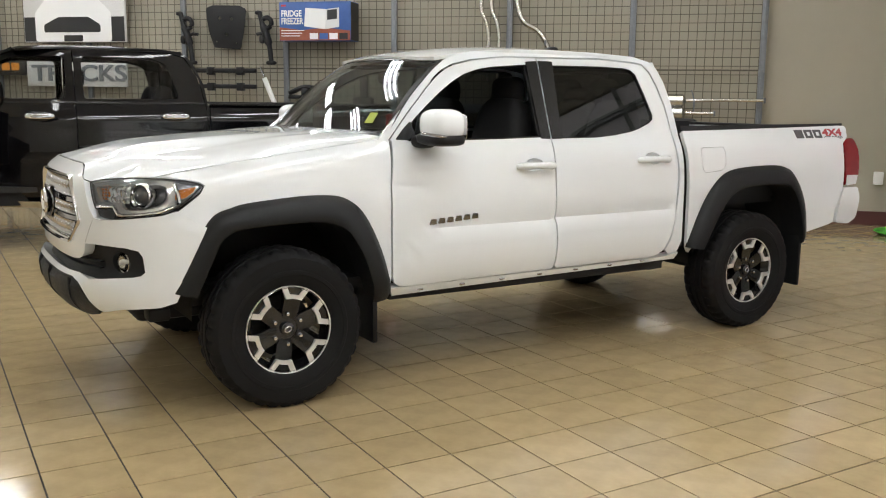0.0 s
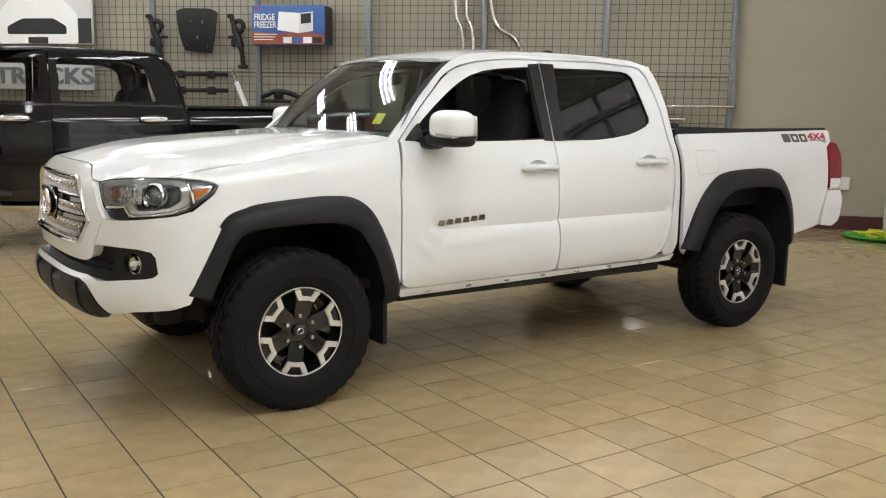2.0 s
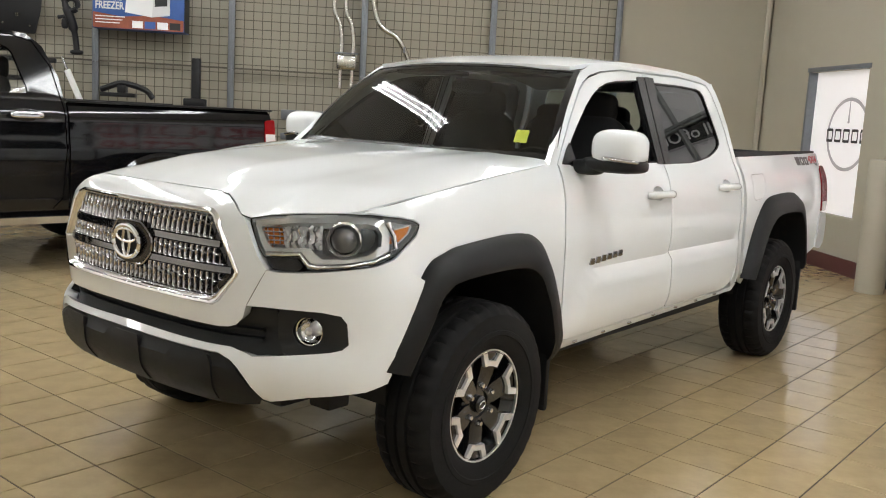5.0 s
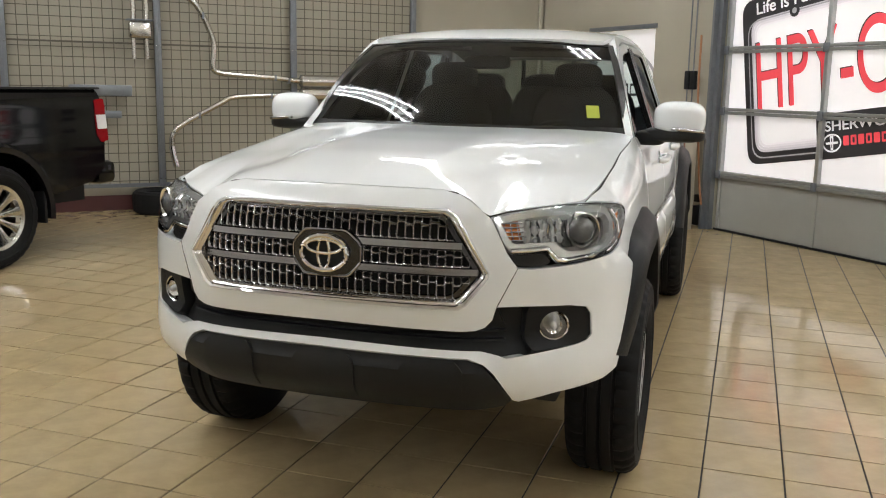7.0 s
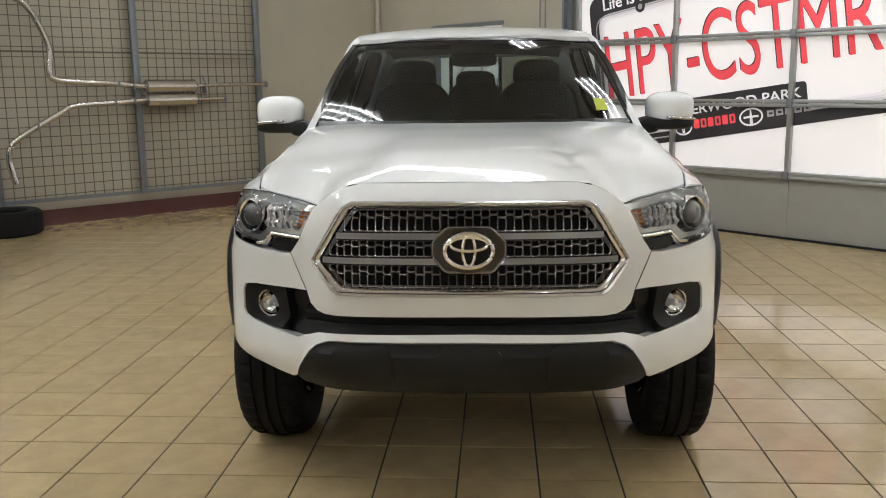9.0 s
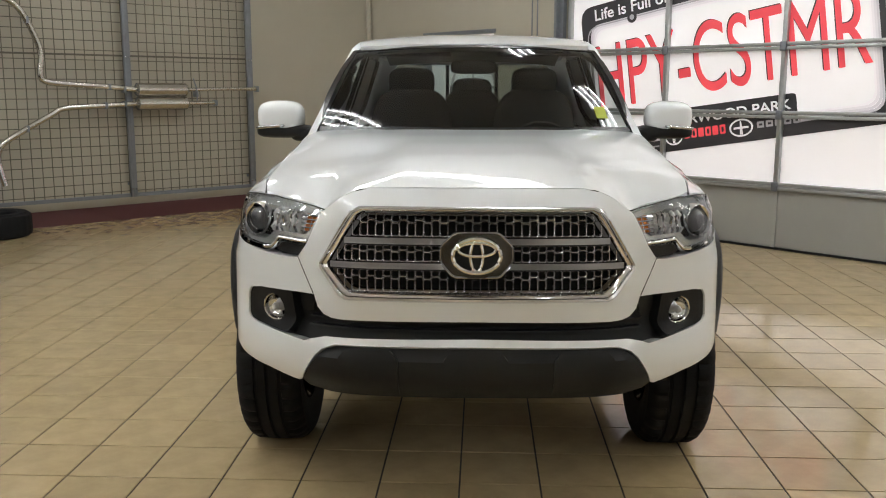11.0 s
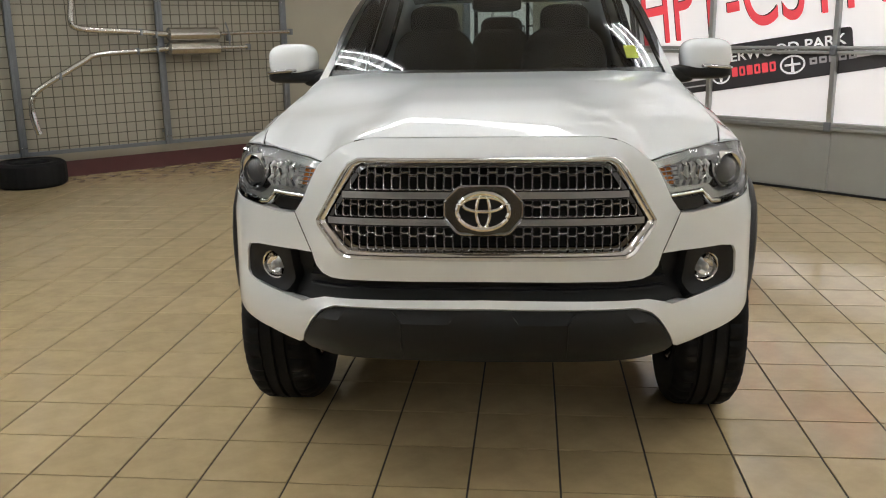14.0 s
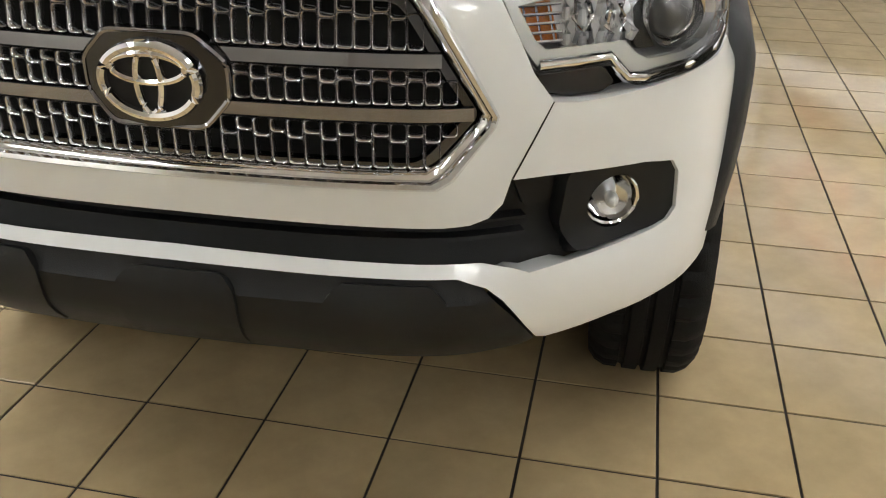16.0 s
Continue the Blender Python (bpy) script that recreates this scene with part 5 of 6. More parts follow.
truck.matrix_world = pose(0, -.8, 0, 0, 0, .7) @ pose(0, .8, 0)

# ---- wire racks on the wall, with parts hung on them ----
VP = 7.38
PITCH = 1.575
POSTS = [3.36 - PITCH * k for k in range(9)]
rk = thing("wire_rack", "grey steel post and wire-mesh rack along the wall", "wire rack", ROOM)
for u in POSTS:
    ps_ = part("post", boxes((u - .036, u + .036, VP - .02, VP + .04, .27, 3.6), (u - .010, u + .010, VP - .024, VP - .02, .27, 3.6), bev=.004), STEEL, rk)
    for z in (.36, 1.85, 3.1):
        for du in (-.022, .022):
            part("bolt", moved(lathe([(0, -.008), (.008, -.006), (.010, 0)], 8), pose(u + du, VP - .022, z)), SATIN, ps_)
for u in POSTS[:-1]:
    a, b = u - PITCH + .04, u - .04
    bm = bmesh.new()
    n = 14
    for k in range(n + 1):
        x = a + (b - a) * k / n
        box(bm, x - .0045, x + .0045, VP + .012, VP + .018, .30, 3.6)
    z = .34
    while z < 3.6:
        box(bm, a, b, VP + .006, VP + .012, z - .0045, z + .0045)
        z += .105
    part("wire_mesh", bm, WIRE, rk, kind="stuff")
    part("bottom_rail", boxes((a, b, VP - .005, VP + .035, .27, .31)), STEEL, rk)
    part("mid_rail", boxes((a, b, VP + .005, VP + .025, 1.855, 1.875)), WIRE, rk)
part("stand_off", boxes(*[(u - .02, u + .02, VP + .04, V1, z, z + .04) for u in POSTS for z in (.4, 3.2)]), STEEL, rk)


def wall_pipe(bm, pts, r, n=12, seg=5):
    return tube(bm, curve3([(u, VP - d, z) for u, d, z in pts], seg), r, n)


RACK, RACKUP = ROOM @ pose(.08, 0, 0), ROOM @ pose(.10, 0, -.07)
ex = thing("exhaust_system", "stainless twin-muffler exhaust hung on the wire rack", "exhaust", RACK)
part("muffler", moved(lathe([(0, 0), (.03, 0), (.077, .03), (.077, .62), (.03, .66), (0, .66)], 24), pose(1.74, VP - .08, 1.49, 0, 0, -90)), STAINLESS, ex)
part("muffler", moved(lathe([(0, 0), (.03, 0), (.077, .03), (.077, .62), (.03, .66), (0, .66)], 24), pose(1.74, VP - .08, 1.335, 0, 0, -90)), STAINLESS, ex)
part("upper_pipe", wall_pipe(bmesh.new(), [(1.75, .08, 1.49), (1.45, .08, 1.52), (1.0, .08, 1.545), (.78, .08, 1.57), (.72, .08, 1.64), (.74, .08, 1.85), (.70, .08, 2.02), (.60, .08, 2.24), (.50, .08, 2.36), (.3, .08, 2.5), (.2, .08, 2.9)], .033), STAINLESS, ex)
part("lower_pipe", wall_pipe(bmesh.new(), [(1.75, .08, 1.335), (1.4, .08, 1.315), (.95, .08, 1.29), (.80, .08, 1.22), (.35, .08, .97), (.25, .08, .86), (.235, .08, .72)], .031), STAINLESS, ex)
part("tail_tip", wall_pipe(bmesh.new(), [(.235, .08, .73), (.25, .09, .62), (.275, .10, .50)], .036), CHROME, ex, "polished tail tip")
part("outlet_pipe", wall_pipe(bmesh.new(), [(2.38, .08, 1.49), (2.9, .08, 1.50), (3.34, .08, 1.50)], .022), STAINLESS, ex)
part("outlet_pipe", wall_pipe(bmesh.new(), [(2.38, .08, 1.335), (2.6, .08, 1.335), (2.76, .08, 1.335)], .022), STAINLESS, ex)
for u, z in ((1.45, 1.52), (1.40, 1.315), (1.62, 1.49), (1.62, 1.33), (.62, 2.2), (.55, 1.08), (2.50, 1.44), (3.33, 1.5), (2.75, 1.335)):
    part("clamp", boxes((u - .012, u + .012, VP - .12, VP - .02, z - .035, z + .035), bev=.006), STEEL, ex)
part("hanger", tube(bmesh.new(), [(2.46, VP - .1, 1.62), (2.50, VP - .1, 1.50), (2.50, VP - .1, 1.36)], .008, 6), STEEL, ex)

tw = thing("muffler_kit", "stainless twin-pipe muffler hung upright on the rack", "exhaust", RACK)
part("muffler_can", boxes((-.19, .05, VP - .14, VP - .03, 1.92, 2.10), bev=.03), STAINLESS, tw)
for d in (-.14, 0.0):
    part("inlet_pipe", wall_pipe(bmesh.new(), [(d, .08, 2.08), (d + .01, .08, 2.25), (d - .02, .08, 2.45), (d - .09, .08, 2.62), (d - .10, .08, 3.0)], .028), STAINLESS, tw)
    part("tail_pipe", wall_pipe(bmesh.new(), [(d, .08, 1.94), (d, .08, 1.82), (d, .08, 1.70)], .024), STAINLESS, tw)
part("clamp", boxes((-.21, .07, VP - .16, VP - .02, 2.11, 2.125), bev=.004), STEEL, tw)

# printed carton
bx = thing("carton", "blue and rust printed carton picturing a cool box", "carton", RACKUP @ pose(.04, 0, 0))
part("carton_body", boxes((-3.02, -2.0, VP - .34, VP - .03, 2.29, 2.80), bev=.006), BOXBLUE, bx)
YB = VP - .342


def carton_shape(name, poly, material, lift=.001, holes=()):
    part(name, sheet(poly, lambda a, b: Vector((a, YB - lift, b)), holes, .3, .0008, (0, 50, 0)), material, bx)


carton_shape("ground_print", [(-3.015, 2.295), (-2.005, 2.295), (-2.005, 2.42), (-2.35, 2.46), (-2.7, 2.43), (-3.015, 2.47)], BOXRED)
carton_shape("cool_box_print", [(-2.66, 2.48), (-2.36, 2.44), (-2.34, 2.70), (-2.64, 2.72)], PAPER, .0015)
carton_shape("cool_box_end_print", [(-2.36, 2.44), (-2.16, 2.47), (-2.16, 2.72), (-2.34, 2.70)], FIXT, .002)
carton_shape("cool_box_panel_print", [(-2.33, 2.56), (-2.19, 2.575), (-2.19, 2.70), (-2.33, 2.69)], INK, .003)
for k in range(4):
    carton_shape("picture_print", [(-2.58 + .14 * k, 2.31), (-2.46 + .14 * k, 2.31), (-2.46 + .14 * k, 2.39), (-2.58 + .14 * k, 2.39)], (PAPER, BOXBLUE, PAPER, INK)[k], .003)
for k in range(3):
    carton_shape("word_bar", [(-2.99, 2.42 - .035 * k), (-2.66 - .03 * k, 2.42 - .035 * k), (-2.66 - .03 * k, 2.43 - .035 * k), (-2.99, 2.43 - .035 * k)], PAPER, .003)
carton_shape("word_bar", [(-2.99, 2.74), (-2.92, 2.74), (-2.92, 2.765), (-2.99, 2.765)], DECALRED, .003)
for i, (tx, z) in enumerate((("FRIDGE", 2.61), ("FREEZER", 2.51))):
    bm = lettering(tx, .115, .78 if i == 0 else .72, .0005, .003)
    part("lettering", moved(bm, frame_of((-2.99, YB - .004, z), (1, 0, 0), (0, 0, 1), (0, -1, 0))), PAPER if i == 0 else FIXT, bx)
part("carton_side_print", boxes((-1.999, -1.996, VP - .33, VP - .04, 2.30, 2.79)), INK, bx)

# black steering knuckles, skid plate, sway bars, damper
sp = thing("skid_plate", "black perforated skid plate hung on the rack", "skid plate", RACKUP)
SKO = fillet([(-4.22, 2.76), (-4.12, 2.80), (-3.70, 2.79), (-3.60, 2.74), (-3.63, 2.45), (-3.70, 2.19), (-4.10, 2.22), (-4.17, 2.45)], .03)
circ = lambda cx, cz, r: [(cx + r * math.cos(a * .524), cz + r * math.sin(a * .524)) for a in range(12)]
part("plate", sheet(SKO, lambda a, b: Vector((a, VP - .05 - .04 * math.cos((b - 2.5) * 4) * 1, b)), [circ(-4.0, 2.62, .025), circ(-3.82, 2.61, .025), circ(-3.9, 2.40, .022), circ(-4.06, 2.30, .012), circ(-3.76, 2.28, .012)], .08, .01, (-4, 50, 2.5)), IRON, sp)
for uc in (-4.55, -3.33):
    kn = thing("steering_knuckle", "black cast steering knuckle hung on the rack", "car part", RACKUP @ pose(uc + .04, VP - .08, 2.35), group="steering knuckles")
    part("upright", tube(bmesh.new(), curve3([(-.10, 0, .33), (-.06, 0, .18), (.0, 0, .02), (.04, 0, -.14), (.06, .0, -.32)], 5), [.034] * 6 + [.052] * 8 + [.034] * 7, 10), IRON, kn)
    part("hub_ring", tube(bmesh.new(), [(.0 + .072 * math.cos(k * .349), 0, .20 + .072 * math.sin(k * .349)) for k in range(18)], .034, 8, True), IRON, kn)
    part("foot", blob(.06, 0, -.34, .075, .04, .028, .7, .7, 14, 10), IRON, kn)
    part("ear", blob(-.12, 0, .34, .05, .035, .03, .8, .8, 12, 8), IRON, kn)
    part("caliper_boss", blob(-.07, 0, -.02, .04, .035, .06, .7, .7, 12, 8), IRON, kn)
    part("arm", tube(bmesh.new(), [(0, 0, .03), (-.09, 0, .06), (-.15, 0, .05)] if uc > -4 else [(0, 0, .03), (.09, 0, .06), (.16, 0, .05)], .022, 8), IRON, kn)
for z in (1.90, 1.68):
    sb = thing("sway_bar_bracket", "black steel crossbar bracket hung on the rack", "car part", RACKUP, group="crossbar brackets")
    part("crossbar", boxes((-4.40, -3.47, VP - .09, VP - .03, z - .03, z + .03), (-4.22, -4.12, VP - .11, VP - .02, z - .06, z + .05), (-3.76, -3.66, VP - .11, VP - .02, z - .06, z + .05), bev=.012), IRON, sb)
dm = thing("damper", "white shock absorber leaning on the rack", "shock absorber", RACKUP)
part("damper_body", tube(bmesh.new(), [(-3.34, VP - .08, 1.80), (-3.18, VP - .08, 1.42)], .035, 14), PAPER, dm)
part("damper_rod", tube(bmesh.new(), [(-3.40, VP - .08, 1.95), (-3.34, VP - .08, 1.80)], .014, 10), SATIN, dm)
wt = thing("winch_hitch", "black tow hitch parts on the rack", "car part", RACKUP)
part("hitch", tube(bmesh.new(), curve3([(-2.95, VP - .1, 1.60), (-2.7, VP - .14, 1.68), (-2.45, VP - .1, 1.62), (-2.35, VP - .1, 1.52)], 5), .035, 8), IRON, wt)
part("hitch_plate", boxes((-2.95, -2.55, VP - .16, VP - .03, 1.52, 1.57), (-2.75, -2.65, VP - .18, VP - .04, 1.57, 1.66), bev=.01), IRON, wt)
jk = thing("jack_stand", "tall black jack standing on the truck's far side", "jack", RACKUP)
part("mast", boxes((-1.90, -1.80, VP - .16, VP - .08, 1.3, 2.02), bev=.008), IRON, jk)
part("carriage", boxes((-1.99, -1.73, VP - .2, VP - .05, 1.42, 1.55), bev=.02), IRON, jk)
sg = thing("running_board", "pair of dark running boards hung on the rack", "running board", RACKUP)
part("board", boxes((-.85, -.20, VP - .12, VP - .04, 1.36, 1.48), (-.85, -.32, VP - .12, VP - .04, 1.12, 1.20), bev=.015), STEEL, sg)

# diamond-plate signs
ds = thing("rack_sign", "large diamond-plate sign with black shapes and a white ring", "sign", RACKUP)
part("board", boxes((-7.2, -5.50, VP - .10, VP - .05, 2.30, 3.45), bev=.004), CHECKER, ds)
yy = VP - .102


def sign_shape(name, poly, material, lift=.002, holes=(), own=None):
    part(name, sheet(poly, lambda a, b: Vector((a, yy - lift, b)), holes, .3, .002, (0, 50, 0)), material, own or ds)


sign_shape("black_band", [(-7.19, 2.31), (-5.51, 2.31), (-5.51, 2.66), (-7.19, 2.66)], INK)
sign_shape("white_ring", fillet([(-7.0, 2.31), (-5.72, 2.31), (-5.72, 2.72), (-6.0, 2.98), (-6.75, 2.98), (-7.0, 2.72)], .04), PAPER, .004)
sign_shape("black_core", fillet([(-6.85, 2.44), (-5.9, 2.44), (-5.9, 2.55), (-6.1, 2.66), (-6.6, 2.66), (-6.85, 2.55)], .03), INK, .006)
sign_shape("black_core", fillet([(-6.52, 2.31), (-6.2, 2.31), (-6.2, 2.40), (-6.52, 2.40)], .02), INK, .006)
for k in range(6):
    sign_shape("word_bar", rrect(-7.1 + .26 * k, 3.12, -6.9 + .26 * k, 3.30, .03), DECALRED, .004, [rrect(-7.05 + .26 * k, 3.17, -6.95 + .26 * k, 3.25, .02)])
d2 = thing("word_sign", "diamond-plate sign with raised grey letters", "sign", RACKUP)
part("board", boxes((-7.2, -5.52, VP - .10, VP - .05, 1.66, 2.05), bev=.004), CHECKER, d2)
bm = lettering("TRUCKS", .33, 1.30, .012, .006)
part("lettering", moved(bm, frame_of((-7.1, VP - .115, 1.74), (1, 0, 0), (0, 0, 1), (0, -1, 0))), STEEL, d2)
d3 = thing("orange_sign", "black sign board with an orange word mark", "sign", RACKUP)
part("board", boxes((-8.2, -7.22, VP - .10, VP - .05, 1.82, 2.06), bev=.004), INK, d3)
for k in range(4):
    sign_shape("word_bar", rrect(-7.98 + .17 * k, 1.89, -7.84 + .17 * k, 2.0, .02), ORANGE, .003, own=d3)

# loose tyre, green tray with rope, wall socket
lt = thing("loose_tyre", "black tyre lying flat by the wall", "tyre")
part("carcass", moved(lathe([(.20, -.10), (.22, -.12), (.31, -.125), (.345, -.10), (.352, -.06), (.352, .06), (.345, .10), (.31, .125), (.22, .12), (.20, .10)], 72, True, lambda r, h, i, k: r - (.006 if 3 <= i <= 6 and k % 3 == 0 else 0)), Matrix.Rotation(radians(90), 4, "X")), RUBBER, lt)
lt.matrix_world = pose(5.2, 4.93, .126)
td = thing("tray", "round green plastic tray on the floor by the wall", "tray", pose(8.25, 1.15, 0))
part("dish", moved(lathe([(0, 0), (.30, 0), (.36, .035), (.38, .04), (.37, .05), (.30, .015), (0, .012)], 48), Matrix.Rotation(radians(90), 4, "X")), GREEN, td)
ro = thing("rope", "tangled yellow rope lying in the green tray", "rope", pose(8.25, 1.15, 0))
random.seed(4)
part("strand", tube(bmesh.new(), curve3([(.2 * math.cos(k * 1.9) * random.uniform(.5, 1.2), .2 * math.sin(k * 2.3) * random.uniform(.5, 1.2), .035 + .035 * random.random() + .02 * (k % 3)) for k in range(26)], 5), .009, 6), LIME, ro)
ws = thing("wall_socket", "pale wall socket box on the taupe wall", "socket", ROOM)
part("cover", boxes((4.75, 4.86, V1 - .05, V1, .50, .66), bev=.012), PAPER, ws)

# ---- the black crew-cab pickup behind ----
bt = thing("black_pickup_truck", "glossy black crew-cab pickup with bright alloy wheels", "pickup truck")
TUN = soft_curve([(.40, -.06), (.46, -.03), (.55, 0), (.80, 0), (.95, .008), (1.02, .004), (1.10, -.006), (1.18, -.015), (1.24, -.012), (1.30, -.025), (1.36, -.06), (1.42, -.085), (1.86, -.22), (1.92, -.27), (2.0, -.36)], .016)


def bflank(side, off=0.0):
    return lambda x, z: Vector((x, -side * (.995 + float(np.interp(z, *TUN)) + off - .04 * max(0, (x - 2.6) / .8) ** 2 - .25 * max(0, (-x - 2.0) / .7) ** 2), z))


# local x from the rear axle: cab from -3.0, tail at 1.23
AR = [(.50 * math.cos(radians(a)), .41 + .50 * math.sin(radians(a))) for a in range(0, 181, 10)]
AW = lambda cx, r=.5: [(cx + r * math.cos(radians(a)), .41 + r * math.sin(radians(a))) for a in range(0, 181, 10)]
BX0 = (.4, 0, .9)


def black_side(side):
    f = bflank(side)
    p = lambda nm, ol, holes=(), m=BLACKPAINT, off=0.0, par=bt, lab="": part(nm, sheet(ol, bflank(side, off), holes, .06, .02, (-.8, 0, .9)), m, par, lab)
    p("bed_side", [(-.83, 1.385), (1.14, 1.385), (1.16, 1.36), (1.16, .72), (1.0, .60), (.52, .52)] + AW(0)[0:] + [(-.52, .50), (-.83, .50)])
    W2 = fillet([(-2.02, 1.43), (-2.02, 1.84), (-1.38, 1.84), (-1.22, 1.78), (-1.12, 1.44)], .05)
    W1_ = fillet([(-3.15, 1.43), (-2.92, 1.68), (-2.62, 1.83), (-2.17, 1.84), (-2.17, 1.43)], .05)
    rdr = p("rear_door", [(-2.09, .52), (-.98, .52), (-.90, .62), (-.865, 1.0), (-.87, 1.36), (-.93, 1.66), (-1.05, 1.85), (-1.2, 1.89), (-2.09, 1.90)], [W2], lab="black rear door")
    fdr = p("front_door", [(-3.25, .52), (-2.10, .52), (-2.10, 1.90), (-2.60, 1.88), (-2.92, 1.76), (-3.25, 1.42)], [W1_], lab="black front door")
    p("cab_corner", [(-.97, .52), (-.845, .52), (-.845, 1.36), (-.87, 1.58), (-.97, 1.82), (-1.08, 1.91), (-1.3, 1.935), (-2.55, 1.93), (-2.92, 1.82), (-3.4, 1.40), (-3.27, 1.40), (-2.92, 1.775), (-2.60, 1.892), (-1.2, 1.90), (-1.045, 1.86), (-.92, 1.66), (-.86, 1.36), (-.855, 1.0), (-.89, .61)])
    p("front_wing", [(-3.26, .52), (-3.2, .50)] + AW(-3.70, .52) + [(-4.25, .55), (-4.55, .75), (-4.55, 1.15), (-4.3, 1.25), (-3.26, 1.36)])
    for w, d in ((W2, rdr), (W1_, fdr)):
        p("window_glass", w, (), CLEAR, -.012, d)
    p("belt_trim", [(-3.0, 1.392), (-.88, 1.392), (-.88, 1.412), (-3.0, 1.412)], (), TRIM, .004, rdr, "gloss black belt trim")
    for xh, d in ((-1.18, rdr), (-2.42, fdr)):
        part("door_handle", blob(xh, -side * 1.015, 1.272, .13, .022, .026, .5, .5), CHROME, d, "chrome pull handle")
        part("handle_cup", blob(xh, -side * .986, 1.272, .10, .012, .048, .7, .7), BLACKPAINT, d)
    p("sill_step", [(-3.1, .40), (-.75, .40), (-.75, .46), (-3.1, .46)], (), SATIN, .05, bt, "bright side step")
    p("sill", [(-3.1, .42), (-.60, .42), (-.56, .52), (-3.1, .52)], (), BLACKPAINT, -.01)
    tlp = p("tail_lamp", fillet([(1.08, 1.30), (1.19, 1.31), (1.20, .95), (1.12, .93), (1.07, 1.0)], .02), (), RED, .008, bt, "red and clear tail lamp")
    p("reverse_lens", [(1.085, 1.17), (1.195, 1.17), (1.195, 1.05), (1.085, 1.05)], (), REFLECT, .012, tlp)
    # soft arch lip
    for cx in (0, -3.70):
        bm = bmesh.new()
        rows = []
        for a in range(-8, 189, 7):
            c, s = math.cos(radians(a)), math.sin(radians(a))
            rows.append([bm.verts.new((cx + r * c, -side * y, .41 + r * s)) for r, y in ((.58, .996), (.545, 1.03), (.50, 1.025), (.495, .95), (.495, .55))])
        for u, v in zip(rows, rows[1:]):
            for i in range(4):
                bm.faces.new((u[i], v[i], v[i + 1], u[i + 1]))
        bmesh.ops.recalc_face_normals(bm, faces=bm.faces)
        part("wheel_arch", bm, BLACKPAINT, bt)
    part("mud_flap", boxes((.47, .50, -side * .99, -side * .72, .30, .62), bev=.01), PLASTIC, bt)
    part("mirror", blob(-2.80, -side * 1.13, 1.48, .09, .12, .12, .6, .6), BLACKPAINT, bt)


sides(black_side)
part("roof", sheet(fillet([(-2.62, -.73), (-1.05, -.73), (-1.05, .73), (-2.62, .73)], .12), lambda x, y: Vector((x, y, 1.975 - .05 * abs((x + 1.83) / .8) ** 3 - .04 * (y / .72) ** 2)), (), .1, .02, (-1.7, 0, -5)), BLACKPAINT, bt)
part("windscreen", sheet([(-.76, 1.38), (.76, 1.38), (.66, 1.92), (-.66, 1.92)], lambda y, z: Vector((-3.4 + (z - 1.38) * 1.45, y, z)), (), .2, .004, (0, 0, 0)), GLASS, bt)
part("cab_back", sheet([(-.90, .6), (.90, .6), (.88, 1.36), (.70, 1.92), (-.70, 1.92), (-.88, 1.36)], lambda y, z: Vector((-.85 - .18 * max(0, (z - 1.36) / .5) ** 1.5, y, z)), [[(-.6, 1.42), (.6, 1.42), (.56, 1.80), (-.56, 1.80)]], .2, .02, (-3, 0, 1)), BLACKPAINT, bt)
part("bonnet", sheet([(-4.55, -.78), (-3.1, -.86), (-3.1, .86), (-4.55, .78)], lambda x, y: Vector((x, y, 1.34 + .05 * (1 - (y / .9) ** 2) - .10 * max(0, (-x - 3.6) / 1) ** 2)), (), .15, .03, (-3.8, 0, -5)), BLACKPAINT, bt)
part("front_face", boxes((-4.72, -4.5, -.93, .93, .5, 1.22), bev=.06), BLACKPAINT, bt)
part("bed_cover", boxes((-.83, 1.15, -.92, .92, 1.30, 1.38), bev=.012), PLASTIC, bt, "black bed cover")
for y0 in (-.965, .90):
    part("bed_cap", boxes((-.83, 1.17, y0, y0 + .065, 1.386, 1.405), bev=.006), PLASTIC, bt)
part("tailgate", boxes((1.12, 1.18, -.84, .84, .74, 1.38), bev=.02), BLACKPAINT, bt)
part("rear_bumper", boxes((1.12, 1.34, -.96, .96, .56, .76), bev=.05), BLACKPAINT, bt, "black rear bumper")
part("underbody", boxes((-4.3, 1.1, -.80, .80, .42, .55), (-.8, 1.1, -.55, .55, .55, 1.3), (-4.4, -3.1, -.5, .5, .5, 1.2)), UNDER, bt)
for xs in (-2.1, -1.25):
    for ys in (-.42, .42):
        s_ = part("backrest", moved(blob(0, 0, 0, .09, .25, .36, .6, .6), pose(xs, ys, 1.22, 0, 10, 0)), CLOTH, bt)
        part("headrest", blob(xs + .08, ys, 1.64, .05, .13, .09, .6, .6), CLOTH, s_)
part("cabin_floor", boxes((-3.1, -.9, -.88, .88, .55, .6), (-3.2, -2.85, -.8, .8, .8, 1.36)), CABIN, bt)
_w = make_wheel("wheel", .405, .27, .262, 1)
fit_wheels(bt, _w, [(0, -.88, .405, 7), (-3.70, -.88, .405, 40), (0, .88, .405, 20), (-3.70, .88, .405, 3)])
bt.matrix_world = pose(2.07, 5.16, 0, 0, 0, -4.5)

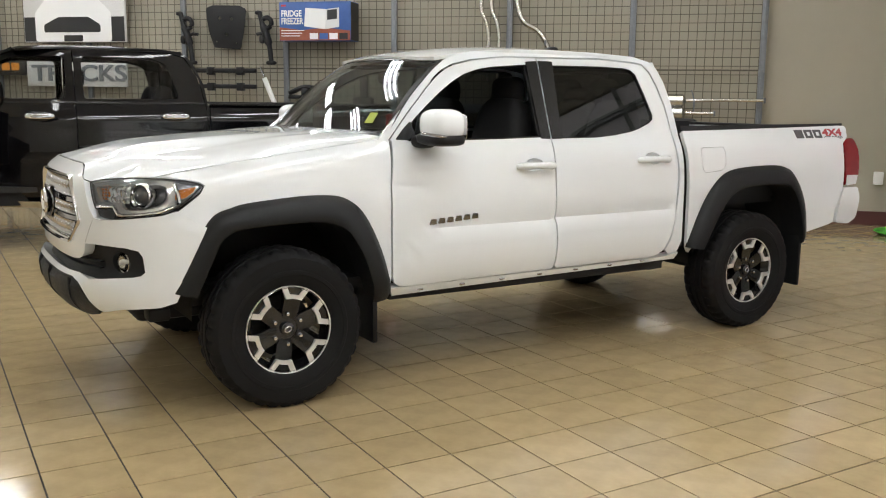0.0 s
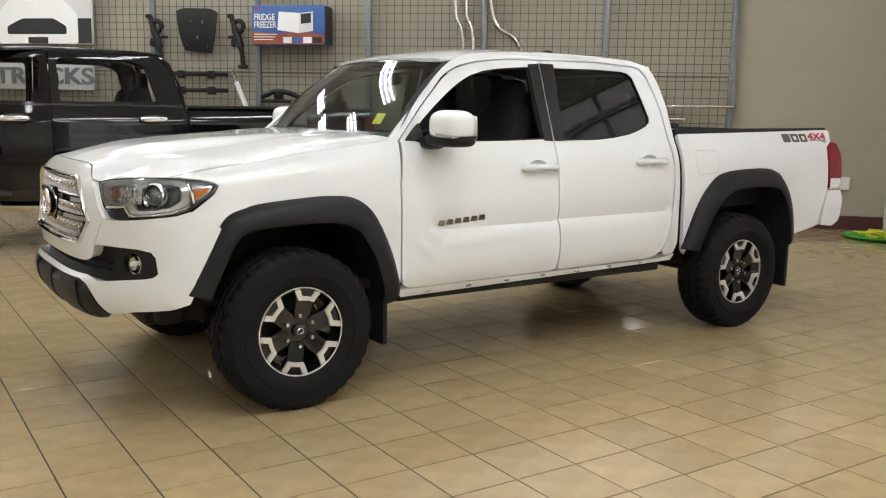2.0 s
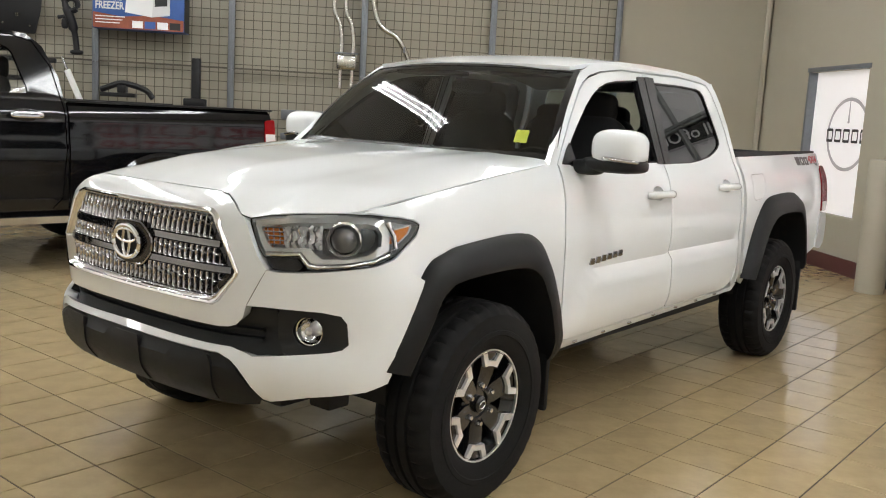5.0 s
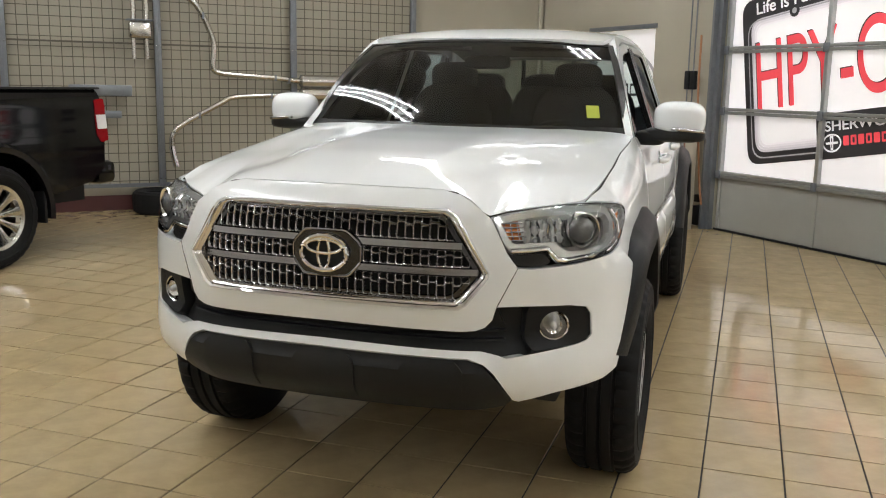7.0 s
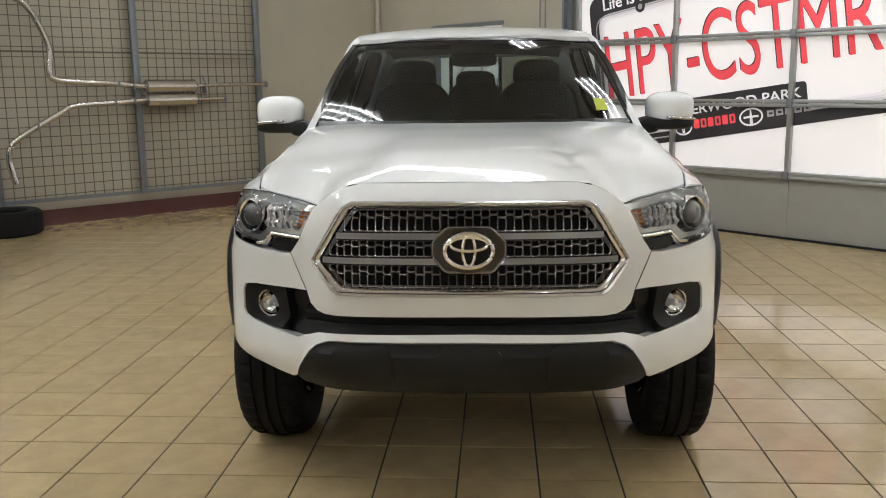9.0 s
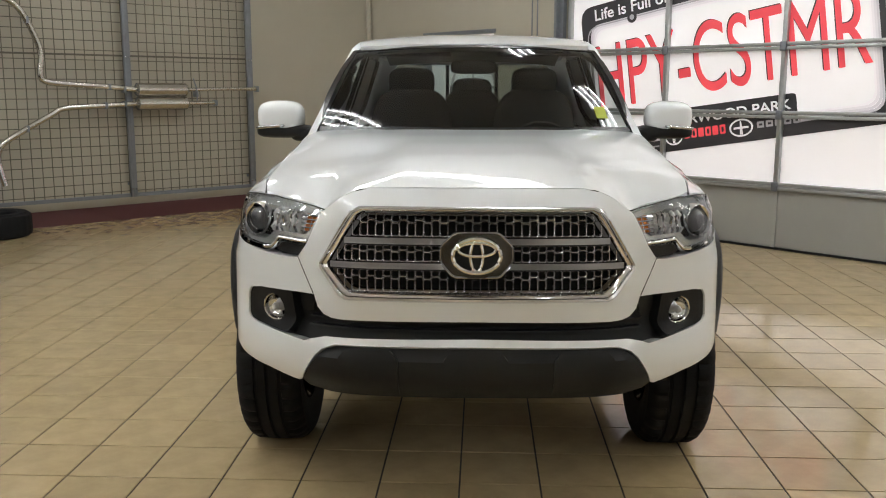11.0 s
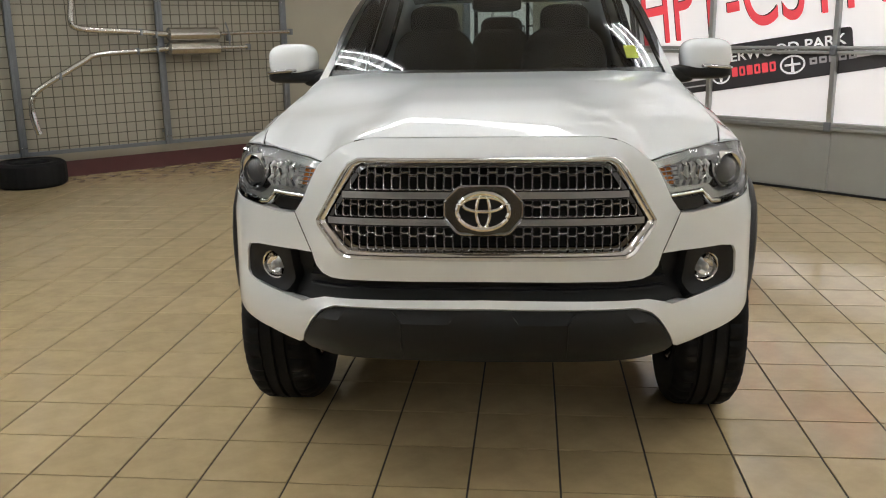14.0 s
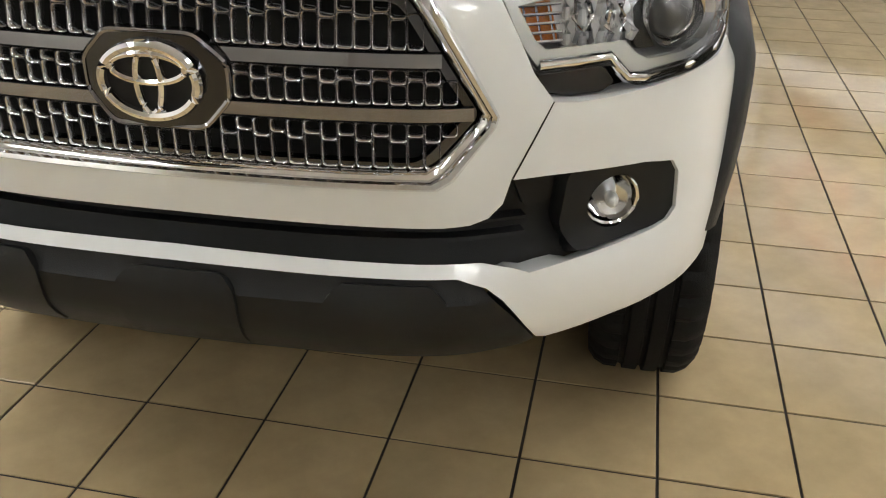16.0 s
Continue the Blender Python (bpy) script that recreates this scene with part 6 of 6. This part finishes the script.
# ---- tiles ----
TS, TT = .3065, radians(-.25)
OX, OY = .081, .045
JOINT = .0068
ct, st_ = math.cos(TT), math.sin(TT)


def tile_mesh():
    bm = bmesh.new()
    h = TS / 2 - JOINT / 2
    b = .0011
    lo = [bm.verts.new((sx * h, sy * h, -.010)) for sx, sy in ((-1, -1), (1, -1), (1, 1), (-1, 1))]
    mi = [bm.verts.new((sx * h, sy * h, -b * .7)) for sx, sy in ((-1, -1), (1, -1), (1, 1), (-1, 1))]
    hi = [bm.verts.new((sx * (h - b), sy * (h - b), 0)) for sx, sy in ((-1, -1), (1, -1), (1, 1), (-1, 1))]
    for a, c in ((lo, mi), (mi, hi)):
        for i in range(4):
            bm.faces.new((a[i], a[(i + 1) % 4], c[(i + 1) % 4], c[i]))
    bm.faces.new(hi)
    me = bpy.data.meshes.new("tile")
    bm.to_mesh(me)
    bm.free()
    me.materials.append(TILE)
    return me


TM = tile_mesh()
rv, rf = [], []
inv = FLOOR.matrix_world.inverted()
random.seed(7)
for i in range(-50, 52):
    for j in range(-50, 52):
        a, b = OX + (i + .5) * TS, OY + (j + .5) * TS
        x, y = ct * a - st_ * b, st_ * a + ct * b
        u, v = (x - y) * .70710678, (x + y) * .70710678
        if not (UL < u < U2 + .1 and VL < v < V1 + .1):
            continue
        if -2.35 < x < 2.3 and -2.85 < y < 2.0:
            ob = new("tile", TM)
            ob.parent = FLOOR
            ob.matrix_parent_inverse = inv
            ob.matrix_basis = Matrix.Translation((x, y, random.uniform(-.0006, 0))) @ Matrix.Rotation(TT, 4, "Z")
        else:
            base = len(rv)
            m = Matrix.Translation((x, y, random.uniform(-.0006, 0))) @ Matrix.Rotation(TT, 4, "Z")
            rv += [tuple(m @ w.co) for w in TM.vertices]
            rf += [tuple(base + k for k in p.vertices) for p in TM.polygons]
me = bpy.data.meshes.new("tiles_far")
me.from_pydata(rv, [], rf)
me.materials.append(TILE)
far = new("tile_field", me)
far.parent = FLOOR
far.matrix_parent_inverse = inv
tagged(far, "cream ceramic floor tiles farther off", kind="stuff")
